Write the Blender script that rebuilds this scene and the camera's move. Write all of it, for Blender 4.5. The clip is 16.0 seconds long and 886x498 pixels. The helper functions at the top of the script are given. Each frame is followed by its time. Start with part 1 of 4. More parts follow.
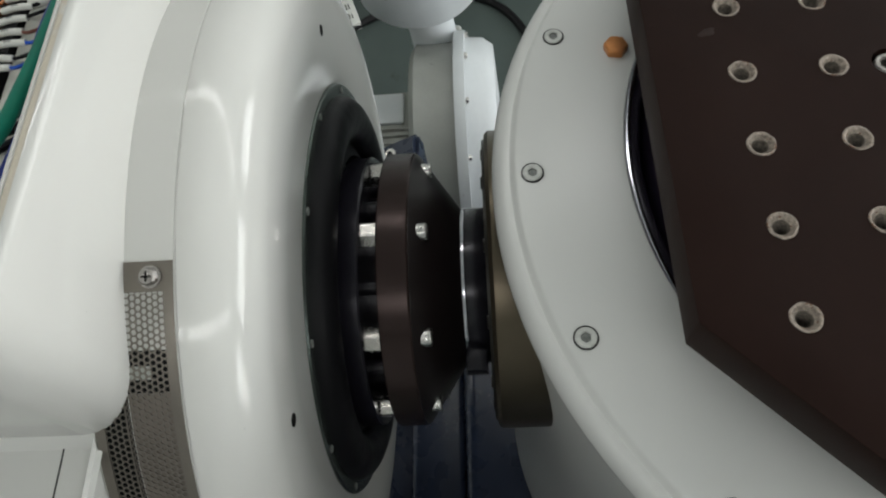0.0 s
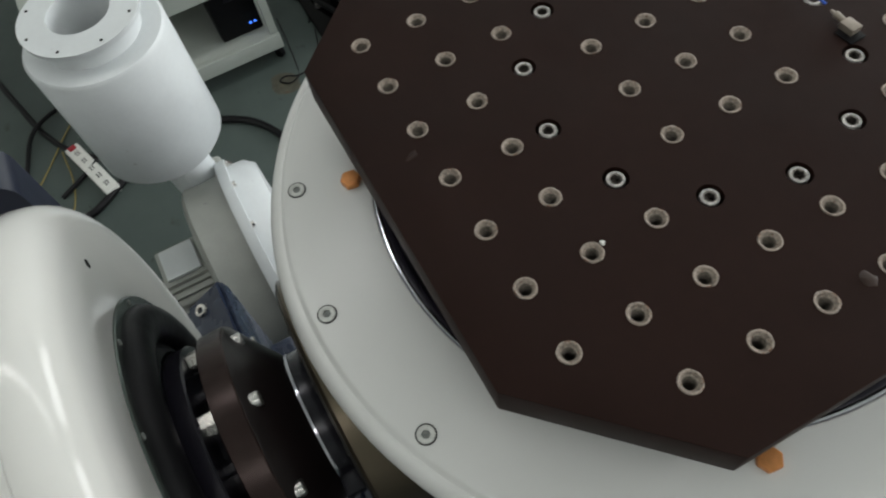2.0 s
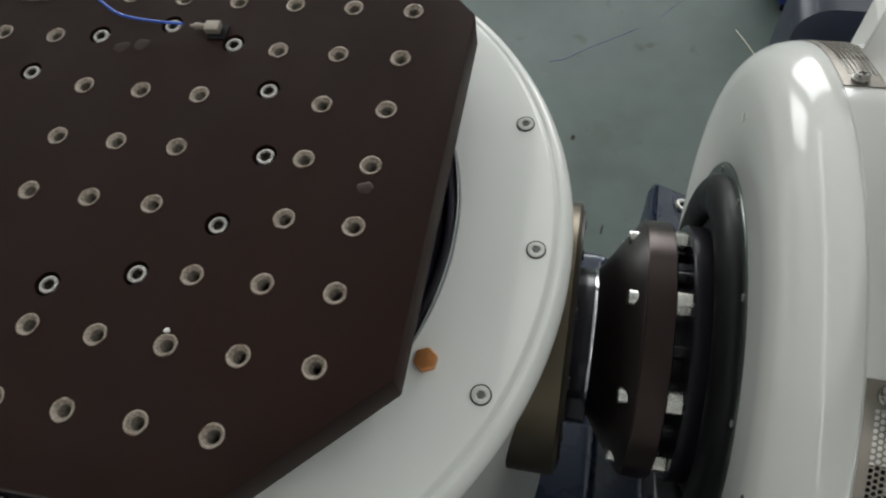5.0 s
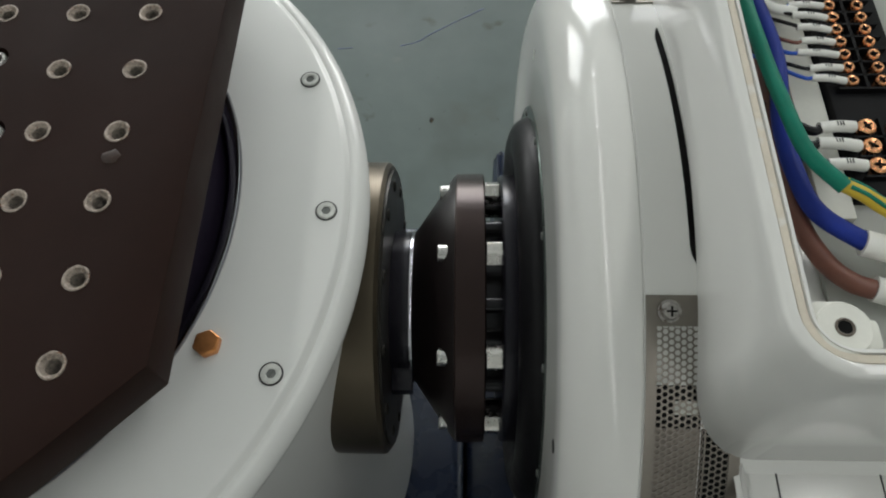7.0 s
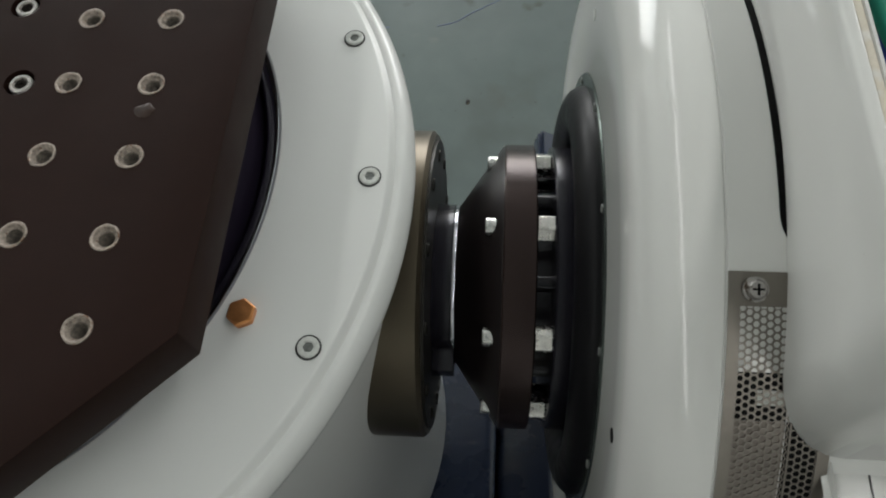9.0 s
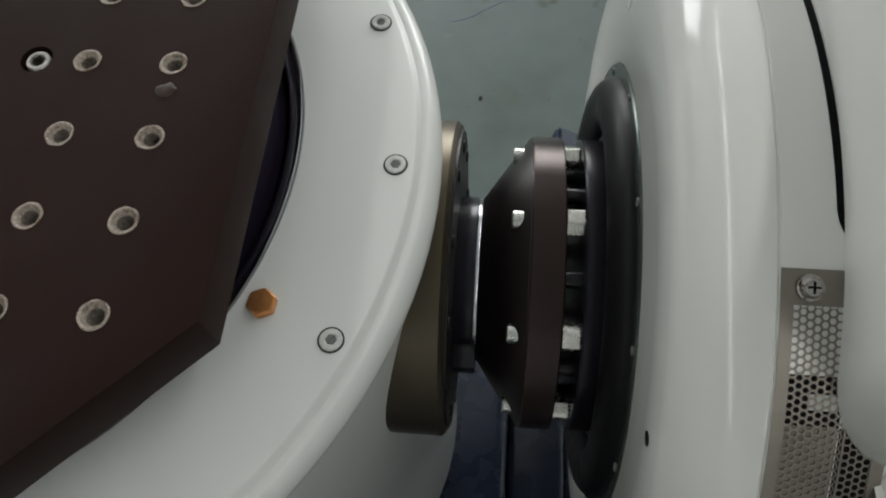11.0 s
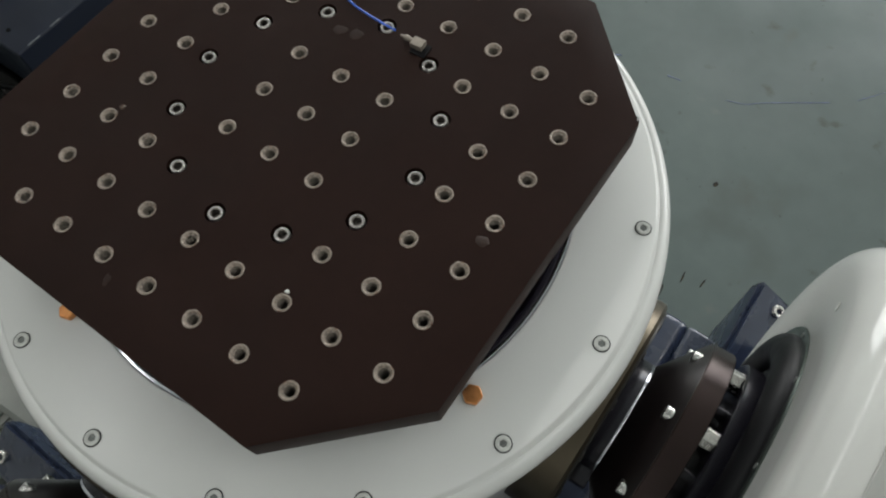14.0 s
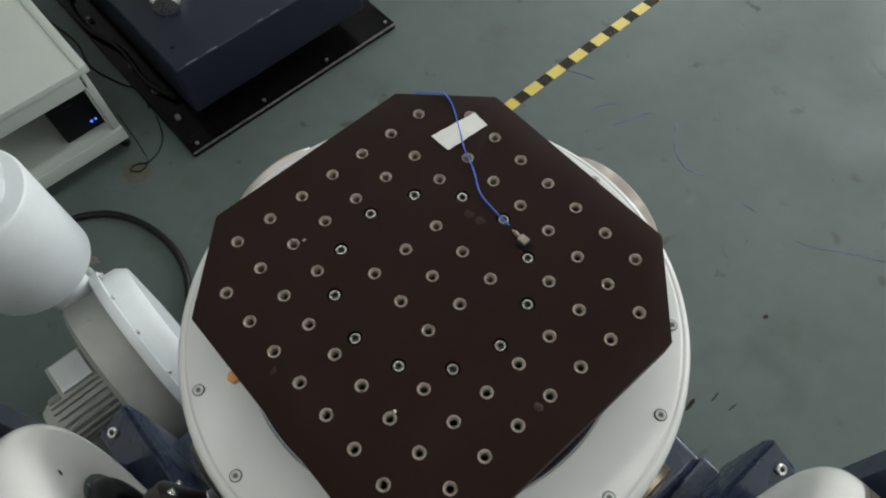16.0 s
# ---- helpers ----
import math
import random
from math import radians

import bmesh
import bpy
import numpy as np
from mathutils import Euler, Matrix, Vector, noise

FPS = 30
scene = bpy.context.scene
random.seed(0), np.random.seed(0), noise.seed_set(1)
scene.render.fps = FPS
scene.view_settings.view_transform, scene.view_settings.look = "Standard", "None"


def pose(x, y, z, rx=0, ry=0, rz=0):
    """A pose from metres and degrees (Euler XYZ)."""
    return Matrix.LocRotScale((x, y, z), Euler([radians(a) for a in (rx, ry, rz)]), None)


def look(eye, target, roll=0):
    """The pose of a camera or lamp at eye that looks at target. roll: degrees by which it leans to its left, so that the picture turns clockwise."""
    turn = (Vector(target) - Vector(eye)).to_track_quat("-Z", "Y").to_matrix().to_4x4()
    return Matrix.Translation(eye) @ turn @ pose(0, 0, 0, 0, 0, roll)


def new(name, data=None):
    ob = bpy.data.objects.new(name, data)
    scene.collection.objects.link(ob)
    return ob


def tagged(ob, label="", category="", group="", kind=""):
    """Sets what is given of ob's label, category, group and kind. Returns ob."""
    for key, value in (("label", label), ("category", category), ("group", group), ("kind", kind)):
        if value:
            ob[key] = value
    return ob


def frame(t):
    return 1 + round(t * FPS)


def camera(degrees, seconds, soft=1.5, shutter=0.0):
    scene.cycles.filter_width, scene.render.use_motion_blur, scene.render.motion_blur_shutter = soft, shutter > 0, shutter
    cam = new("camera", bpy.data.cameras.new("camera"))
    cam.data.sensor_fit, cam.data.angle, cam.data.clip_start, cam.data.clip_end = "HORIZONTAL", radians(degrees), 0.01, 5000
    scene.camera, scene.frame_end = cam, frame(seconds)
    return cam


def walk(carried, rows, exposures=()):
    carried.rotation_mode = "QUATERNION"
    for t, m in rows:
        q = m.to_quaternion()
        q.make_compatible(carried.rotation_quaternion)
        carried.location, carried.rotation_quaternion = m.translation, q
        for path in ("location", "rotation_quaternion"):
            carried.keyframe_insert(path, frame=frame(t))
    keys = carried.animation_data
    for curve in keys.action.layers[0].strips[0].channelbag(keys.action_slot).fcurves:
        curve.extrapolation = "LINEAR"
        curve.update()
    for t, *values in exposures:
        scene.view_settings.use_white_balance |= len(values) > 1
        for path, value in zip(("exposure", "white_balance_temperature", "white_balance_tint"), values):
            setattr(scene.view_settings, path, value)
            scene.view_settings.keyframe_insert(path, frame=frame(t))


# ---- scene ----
# ---------------------------------------------------------------- camera
Z0 = 1.6                       # height of the brown plate's top over the floor
cam = camera(63.5, 16.0, soft=2.0, shutter=0.2)
PATH = [
    (0, 0.2724, -0.3435, 0.3345, 26.73, 5.48, 89.23),
    (0.5, 0.2676, -0.3363, 0.3546, 27.06, 5.80, 85.20),
    (1, 0.2636, -0.3267, 0.3719, 27.95, 5.80, 80.66),
    (1.5, 0.2652, -0.3214, 0.3925, 29.21, 4.88, 72.44),
    (2, 0.2697, -0.3083, 0.4095, 29.42, 5.17, 61.81),
    (2.5, 0.2800, -0.2959, 0.4162, 29.93, 4.77, 53.98),
    (3, 0.2923, -0.2889, 0.4184, 30.33, 5.10, 43.59),
    (3.5, 0.2981, -0.2788, 0.4181, 29.54, 6.10, 33.71),
    (4, 0.3045, -0.2733, 0.4185, 29.38, 7.21, 24.76),
    (4.5, 0.3200, -0.2706, 0.4152, 29.29, 6.92, 17.36),
    (5, 0.3464, -0.2694, 0.4072, 28.45, 6.05, 10.61),
    (7.5, 0.4173, -0.2612, 0.3417, 27.53, 1.11, 0.86),
    (8, 0.4142, -0.2574, 0.3344, 27.26, 1.22, 1.54),
    (8.5, 0.4076, -0.2583, 0.3260, 27.07, 1.97, 2.47),
    (9, 0.3997, -0.2594, 0.3181, 26.69, 2.78, 3.39),
    (11.5, 0.3826, -0.2547, 0.3019, 26.62, 2.54, 5.59),
    (12, 0.3785, -0.2514, 0.3312, 27.35, 2.63, 8.27),
    (12.5, 0.3709, -0.2428, 0.3813, 28.08, 3.64, 13.76),
    (13, 0.3576, -0.2342, 0.4170, 29.60, 3.47, 21.73),
    (13.5, 0.3500, -0.2339, 0.4565, 28.14, 2.61, 29.35),
    (14, 0.3402, -0.2306, 0.5159, 25.61, 2.71, 35.03),
    (14.5, 0.3273, -0.2221, 0.5916, 25.40, 2.33, 38.94),
    (15, 0.3131, -0.2195, 0.6725, 25.62, 1.54, 42.82),
    (15.5, 0.3015, -0.2169, 0.7406, 26.83, 0.65, 45.82),
    (16, 0.3029, -0.2326, 0.7848, 28.05, 1.02, 48.42),
]
walk(cam, [(t, pose(x, y, Z0 + z, rx, ry, rz)) for t, x, y, z, rx, ry, rz in PATH])

# ---------------------------------------------------------------- world and light
world = bpy.data.worlds.new("sky")
scene.world = world
world.use_nodes = True
wn = world.node_tree.nodes
sky = wn.new("ShaderNodeTexSky")
sky.sky_type, sky.sun_disc, sky.sun_elevation, sky.sun_rotation = "NISHITA", False, radians(40), radians(20)
world.node_tree.links.new(sky.outputs[0], wn["Background"].inputs[0])
wn["Background"].inputs[1].default_value = 0.12
scene.view_settings.exposure = 0.0


def area_lamp(name, at, target, sx, sy, watts, colour):
    data = bpy.data.lights.new(name, "AREA")
    data.shape, data.size, data.size_y, data.energy, data.color = "RECTANGLE", sx, sy, watts, colour
    ob = new(name, data)
    ob.matrix_world = look(at, target)
    return ob


DAY, TUBE = (0.985, 1.0, 1.0), (0.985, 0.985, 0.965)
for wx in (-2.7, 0.0, 2.7):
    area_lamp("window_daylight", (wx, 4.42, 1.9), (wx, 0, 1.7), 1.9, 1.7, 70, DAY)
for lx in (-1.3, 1.5):
    for ly in (-2.2, 0.2, 2.6):
        area_lamp("ceiling_tube_light", (lx, ly, 3.52), (lx, ly + 0.001, 0), 0.16, 2.2, 10, TUBE)


# ---------------------------------------------------------------- materials
def material(name, colour, rough=0.5, metal=0.0, vary=0.08, scale=30.0, bump=0.0, bscale=400.0, spots=None, coat=0.0, rvary=0.12, stretch=None, spec=0.5):
    """colour varied at two sizes, with fine relief; spots: (colour, amount, scale) of dirt or wear."""
    m = bpy.data.materials.new(name)
    m.use_nodes = True
    nt = m.node_tree
    b = nt.nodes["Principled BSDF"]
    link = nt.links.new
    co = nt.nodes.new("ShaderNodeTexCoord").outputs["Object"]
    if stretch:
        mp = nt.nodes.new("ShaderNodeMapping")
        mp.inputs["Scale"].default_value = stretch
        link(co, mp.inputs[0])
        co = mp.outputs[0]

    def noise_at(s, detail=4.0):
        n = nt.nodes.new("ShaderNodeTexNoise")
        n.inputs["Scale"].default_value, n.inputs["Detail"].default_value = s, detail
        link(co, n.inputs["Vector"])
        return n.outputs["Fac"]

    def ramp(src, p0, p1, c0, c1):
        r = nt.nodes.new("ShaderNodeValToRGB")
        r.color_ramp.elements[0].position, r.color_ramp.elements[1].position = p0, p1
        r.color_ramp.elements[0].color, r.color_ramp.elements[1].color = (*c0, 1), (*c1, 1)
        link(src, r.inputs[0])
        return r.outputs[0]

    lo, hi = [max(0, c * (1 - vary)) for c in colour], [min(1, c * (1 + vary)) for c in colour]
    big = ramp(noise_at(scale), 0.3, 0.7, lo, hi)
    fine = ramp(noise_at(scale * 11, 6), 0.3, 0.7, [1 - vary * 0.7] * 3, [1] * 3)
    mix = nt.nodes.new("ShaderNodeMix")
    mix.data_type, mix.blend_type = "RGBA", "MULTIPLY"
    mix.inputs[0].default_value = 1.0
    link(big, mix.inputs[6]), link(fine, mix.inputs[7])
    out = mix.outputs[2]
    for sc, amount, size in spots or ():
        f = ramp(noise_at(size, 5), 1 - amount - 0.04, 1 - amount + 0.03, (0, 0, 0), (1, 1, 1))
        mx = nt.nodes.new("ShaderNodeMix")
        mx.data_type = "RGBA"
        mx.inputs[7].default_value = (*sc, 1)
        link(f, mx.inputs[0]), link(out, mx.inputs[6])
        out = mx.outputs[2]
    link(out, b.inputs["Base Color"])
    rr = ramp(noise_at(scale * 2.3), 0.3, 0.7, [max(0.02, rough - rvary * rough)] * 3, [min(1, rough + rvary * rough)] * 3)
    link(rr, b.inputs["Roughness"])
    b.inputs["Metallic"].default_value = metal
    b.inputs["Coat Weight"].default_value = coat
    b.inputs["Specular IOR Level"].default_value = spec
    if bump:
        bp = nt.nodes.new("ShaderNodeBump")
        bp.inputs["Strength"].default_value, bp.inputs["Distance"].default_value = bump, 0.001
        link(noise_at(bscale, 3), bp.inputs["Height"])
        link(bp.outputs[0], b.inputs["Normal"])
    return m


BROWN = material("brown_anodised_plate", (0.0180, 0.0080, 0.0060), 0.55, 0.0, 0.12, 9, 0.06, 900, [((0.028, 0.014, 0.011), 0.25, 60)], spec=0.10)
BROWNEDGE = material("brown_anodised_rim", (0.036, 0.022, 0.020), 0.26, 0.6, 0.06, 12, 0.03, 700, rvary=0.05)
WHITE = material("white_gloss_paint", (0.640, 0.640, 0.615), 0.115, 0, 0.010, 5, 0.02, 40, [((0.30, 0.31, 0.29), 0.205, 240)], coat=0.0, rvary=0.03, spec=0.38)
SATIN = material("white_satin_paint", (0.632, 0.638, 0.620), 0.27, 0, 0.008, 5, 0.03, 60, [((0.12, 0.12, 0.11), 0.205, 170)], rvary=0.0)
DUCT = material("white_duct_paint", (0.70, 0.73, 0.74), 0.38, 0, 0.04, 8, 0.05, 120, [((0.5, 0.5, 0.5), 0.26, 50)])
GREYCAST = material("grey_cast_paint", (0.36, 0.37, 0.34), 0.45, 0, 0.06, 14, 0.12, 160, [((0.25, 0.25, 0.24), 0.28, 40)])
STEEL = material("bright_steel", (0.66, 0.65, 0.63), 0.28, 1.0, 0.08, 120, 0.1, 800)
ZINC = material("zinc_screw", (0.76, 0.73, 0.69), 0.26, 1.0, 0.12, 160, 0.1, 900)
INSERT = material("thread_insert_steel", (0.35, 0.295, 0.25), 0.46, 0.55, 0.35, 420, 0.6, 1200, [((0.13, 0.060, 0.030), 0.40, 330)])
# near-black colour that puts in the shade inside holes, slots and gaps
DARKHOLE = material("painted_hole_shade", (0.004, 0.004, 0.004), 0.7, 0, 0.2, 100, spec=0.1)
BLACKSTEEL = material("black_oxide_steel", (0.014, 0.013, 0.019), 0.24, 0.3, 0.06, 12, 0.02, 500, rvary=0.04)
CONE = material("black_coated_flange", (0.010, 0.007, 0.007), 0.36, 0.1, 0.08, 12, 0.02, 500, rvary=0.05, spec=0.35)
OLIVE = material("olive_hard_coat", (0.118, 0.097, 0.069), 0.33, 0.85, 0.06, 9, 0.04, 500, rvary=0.05)
RUBBER = material("black_rubber", (0.005, 0.005, 0.006), 0.44, 0, 0.12, 30, 0.05, 300, spec=0.15)
NAVY = material("navy_blue_paint", (0.019, 0.028, 0.056), 0.28, 0, 0.08, 10, 0.05, 80, [((0.09, 0.11, 0.15), 0.215, 40)], coat=0.3)
DARKNAVY = material("dark_navy_paint", (0.010, 0.013, 0.023), 0.38, 0, 0.10, 8, 0.05, 90, [((0.12, 0.12, 0.12), 0.205, 26)], spec=0.28)
BLACK = material("black_lacquer", (0.0035, 0.0032, 0.0034), 0.16, 0, 0.15, 12, 0.05, 90, [((0.03, 0.03, 0.03), 0.2, 60)], spec=0.10)
COPPER = material("copper_bolt", (0.62, 0.27, 0.10), 0.38, 0.85, 0.15, 150, 0.15, 700)
BRASS = material("brass_terminal_screw", (0.88, 0.42, 0.21), 0.26, 1.0, 0.15, 200, 0.1, 600)
VENT = material("perforated_steel", (0.21, 0.19, 0.165), 0.36, 0.75, 0.06, 60, 0.04, 600)
GASKET = material("cream_gasket", (0.62, 0.565, 0.47), 0.6, 0, 0.08, 40, 0.2, 150, [((0.63, 0.61, 0.56), 0.36, 60)])
CREAMRIM = material("cream_box_rim", (0.66, 0.66, 0.60), 0.35, 0, 0.05, 40, 0.08, 200)
BLUEWIRE = material("blue_wire", (0.02, 0.10, 0.55), 0.35, 0, 0.08, 50)
NAVYWIRE = material("navy_cable", (0.010, 0.030, 0.25), 0.45, 0, 0.10, 50, 0.1, 300, spec=0.25)
GREENWIRE = material("green_sleeve", (0.002, 0.165, 0.108), 0.45, 0, 0.10, 60, 0.1, 300, spec=0.25)
YELLOWWIRE = material("yellow_cable", (0.60, 0.42, 0.03), 0.40, 0, 0.08, 60)
BROWNWIRE = material("brown_cable", (0.16, 0.060, 0.040), 0.42, 0, 0.10, 60)
BLACKWIRE = material("black_cable", (0.007, 0.007, 0.008), 0.42, 0, 0.15, 40, spec=0.25)
SLEEVE = material("white_wire_sleeve", (0.72, 0.72, 0.68), 0.45, 0, 0.04, 60)
PAPER = material("white_paper_tape", (0.74, 0.74, 0.70), 0.65, 0, 0.05, 40, 0.25, 120)
GLUE = material("brown_glue", (0.085, 0.055, 0.040), 0.25, 0, 0.3, 200, 0.4, 300)
YELLOW = material("yellow_tape", (0.50, 0.385, 0.06), 0.45, 0, 0.08, 12, 0, 0, [((0.30, 0.24, 0.06), 0.30, 25)])
TAPEBLACK = material("black_tape", (0.012, 0.010, 0.006), 0.6, 0, 0.2, 14, 0, 0, [((0.11, 0.085, 0.03), 0.36, 90)], spec=0.15)
FLOOR = material("green_floor_paint", (0.082, 0.104, 0.097), 0.52, 0, 0.12, 1.3, 0.06, 30, [((0.067, 0.082, 0.074), 0.34, 1.1), ((0.074, 0.088, 0.079), 0.32, 3.1), ((0.050, 0.058, 0.050), 0.300, 9), ((0.030, 0.034, 0.030), 0.262, 30), ((0.100, 0.117, 0.108), 0.25, 7)], rvary=0.25, spec=0.24)
WALL = material("white_wall_paint", (0.72, 0.74, 0.72), 0.8, 0, 0.03, 2, 0.1, 60)
DESKMAT = material("pale_desk_laminate", (0.40, 0.43, 0.395), 0.40, 0, 0.03, 6, 0.04, 80, [((0.4, 0.4, 0.38), 0.23, 40)])
PCBLACK = material("black_plastic", (0.005, 0.005, 0.006), 0.45, 0, 0.15, 40, 0.1, 500, spec=0.12)
ROYAL = material("royal_blue_plastic", (0.008, 0.018, 0.16), 0.40, 0, 0.15, 14)
INK = material("label_ink", (0.03, 0.03, 0.03), 0.6)
LED = material("blue_led", (0.02, 0.10, 0.9), 0.4)
LED.node_tree.nodes["Principled BSDF"].inputs["Emission Color"].default_value = (0.05, 0.2, 1, 1)
LED.node_tree.nodes["Principled BSDF"].inputs["Emission Strength"].default_value = 2.0
RETAIN = material("grey_green_steel_ring", (0.10, 0.12, 0.11), 0.22, 0.7, 0.10, 30)
THREADMAT = material("pale_blue_thread", (0.13, 0.16, 0.34), 0.5, 0, 0.4, 25)
REDMAT = material("red_plastic", (0.35, 0.02, 0.03), 0.4)
PLUG = material("grey_painted_screw", (0.55, 0.56, 0.53), 0.4, 0, 0.15, 300, 0.2, 600)
SENSOR = material("dull_sensor_metal", (0.30, 0.26, 0.22), 0.45, 0.5, 0.1, 200)
VENTBACK = material("dusty_vent_backing", (0.17, 0.145, 0.125), 0.7, 0, 0.3, 40, 0.3, 200)
HEADBLACK = material("black_purple_lacquer", (0.013, 0.010, 0.018), 0.30, 0, 0.08, 10, 0.02, 300, rvary=0.05, spec=0.16)
SEAM = material("grey_paint_seam", (0.030, 0.030, 0.029), 0.6, 0, 0.2, 200)
LIP = material("polished_steel_lip", (0.50, 0.50, 0.54), 0.14, 1.0, 0.03, 12, rvary=0.03)
ARMNAVY = material("deep_navy_paint", (0.014, 0.019, 0.038), 0.36, 0, 0.06, 8, 0.04, 80)
SCREW = material("scuffed_screw_steel", (0.44, 0.42, 0.40), 0.30, 0.9, 0.30, 420, 0.5, 900, [((0.10, 0.07, 0.05), 0.36, 300)])
DARKFACE = material("dark_olive_steel_face", (0.020, 0.018, 0.015), 0.38, 0.6, 0.05, 9, 0.02, 500, rvary=0.05)
PATCH = material("brown_glue_patch", (0.036, 0.021, 0.016), 0.45, 0, 0.25, 300, 0.2, 300, spec=0.25)
STAIN = material("dried_glue_stain", (0.026, 0.014, 0.011), 0.45, 0, 0.20, 150, 0.1, 300, spec=0.18)
BORE = material("bore_shade_and_bush_metal", (0.17, 0.145, 0.12), 0.42, 0.6, 0.4, 500, 0.5, 1200)
SOCKETGREY = material("grey_socket", (0.17, 0.18, 0.17), 0.45, 0.2, 0.3, 400, 0.2, 600)
SOCKETSTEEL = material("worn_socket_steel", (0.20, 0.18, 0.165), 0.38, 0.8, 0.5, 700, 0.6, 900, [((0.02, 0.016, 0.014), 0.42, 420)])
PALEBRONZE = material("pale_turned_bronze", (0.46, 0.41, 0.375), 0.34, 0.7, 0.05, 14, 0.03, 500)
WORNEDGE = material("worn_steel_edge", (0.22, 0.21, 0.20), 0.45, 0.5, 0.5, 60, 0.2, 200)
CHIP = material("chipped_paint", (0.10, 0.105, 0.11), 0.6, 0, 0.3, 80)
EARTHWIRE = material("dusty_yellow_wire", (0.26, 0.21, 0.07), 0.5, 0, 0.15, 60)
BARE = material("bare_floor_patch", (0.16, 0.135, 0.125), 0.7, 0, 0.2, 60)
RUST = material("rust_stained_floor", (0.085, 0.082, 0.060), 0.6, 0, 0.25, 40, 0, 0, [((0.10, 0.072, 0.045), 0.36, 30)])

# ---------------------------------------------------------------- mesh helpers
ORIGIN = {}


def thing(name, at, label, category, group="", kind=""):
    ob = new(name)
    ob.location = at
    ob.empty_display_size = 0.05
    ORIGIN[ob.name] = Vector(at)
    return tagged(ob, label, category, group, kind)


def mesh_of(name, bm, mat, smooth=40):
    me = bpy.data.meshes.new(name)
    bmesh.ops.recalc_face_normals(bm, faces=bm.faces[:])
    if smooth:
        for f in bm.faces:
            f.smooth = True
        for e in bm.edges:
            if len(e.link_faces) == 2 and e.calc_face_angle(3.2) > radians(smooth):
                e.smooth = False
    bm.to_mesh(me)
    bm.free()
    me.materials.append(mat)
    return me


def part(name, bm, mat, parent, label="", smooth=40):
    """One mesh object, given in world places, under a thing or a part."""
    o = ORIGIN[parent.name]
    bmesh.ops.translate(bm, vec=-o, verts=bm.verts[:])
    ob = new(name, mesh_of(name, bm, mat, smooth))
    ob.parent = parent
    ORIGIN[ob.name] = o
    if label:
        ob["label"] = label
    return ob


def single(name, bm, mat, label, category, group="", kind="", smooth=40, at=None):
    """A thing of one mesh, its origin at the middle of its base."""
    lo = [min(v.co[i] for v in bm.verts) for i in range(3)]
    hi = [max(v.co[i] for v in bm.verts) for i in range(3)]
    o = Vector(at or ((lo[0] + hi[0]) / 2, (lo[1] + hi[1]) / 2, lo[2]))
    bmesh.ops.translate(bm, vec=-o, verts=bm.verts[:])
    ob = new(name, mesh_of(name, bm, mat, smooth))
    ob.location = o
    ORIGIN[ob.name] = o
    return tagged(ob, label, category, group, kind)


def shared(name, me, at, parent, turn=(0, 0, 0), label=""):
    ob = new(name, me)
    ob.parent = parent
    ob.matrix_basis = Matrix.Translation(Vector(at) - ORIGIN[parent.name]) @ Euler(turn).to_matrix().to_4x4()
    ORIGIN[ob.name] = Vector(at)
    if label:
        ob["label"] = label
    return ob


def lathe(profile, n=64, closed=False, into=None):
    """A turned body about z: (radius, height) from bottom to top; a radius 0 end closes it."""
    bm = into or bmesh.new()
    rings = []
    for r, z in profile:
        if r < 1e-6:
            rings.append([bm.verts.new((0, 0, z))])
        else:
            rings.append([bm.verts.new((r * math.cos(k * math.tau / n), r * math.sin(k * math.tau / n), z)) for k in range(n)])
    pairs = list(zip(rings, rings[1:])) + ([(rings[-1], rings[0])] if closed else [])
    for a, b in pairs:
        for k in range(n):
            q = []
            for v in (a[k % len(a)], a[(k + 1) % len(a)], b[(k + 1) % len(b)], b[k % len(b)]):
                if v not in q:
                    q.append(v)
            if len(q) > 2:
                bm.faces.new(q)
    return bm


def block(x0, x1, y0, y1, z0, z1, bevel=0.004, seg=2, into=None):
    bm = bmesh.new()
    bmesh.ops.create_cube(bm, size=1)
    for v in bm.verts:
        v.co = Vector(((x0 + x1) / 2 + v.co.x * (x1 - x0), (y0 + y1) / 2 + v.co.y * (y1 - y0), (z0 + z1) / 2 + v.co.z * (z1 - z0)))
    if bevel:
        bmesh.ops.bevel(bm, geom=bm.edges[:], offset=bevel, segments=seg, profile=0.6, affect="EDGES")
    return join(into, bm)


def join(a, b):
    if a is None:
        return b
    me = bpy.data.meshes.new("tmp")
    b.to_mesh(me)
    b.free()
    a.from_mesh(me)
    bpy.data.meshes.remove(me)
    return a


def prism(outline, z0, z1, bevel=0.0, seg=2):
    """An upright prism over an outline in the plan."""
    bm = bmesh.new()
    lo = [bm.verts.new((x, y, z0)) for x, y in outline]
    hi = [bm.verts.new((x, y, z1)) for x, y in outline]
    bm.faces.new(lo[::-1]), bm.faces.new(hi)
    for k in range(len(lo)):
        j = (k + 1) % len(lo)
        bm.faces.new((lo[k], lo[j], hi[j], hi[k]))
    if bevel:
        bmesh.ops.bevel(bm, geom=bm.edges[:], offset=bevel, segments=seg, profile=0.6, affect="EDGES")
    return bm


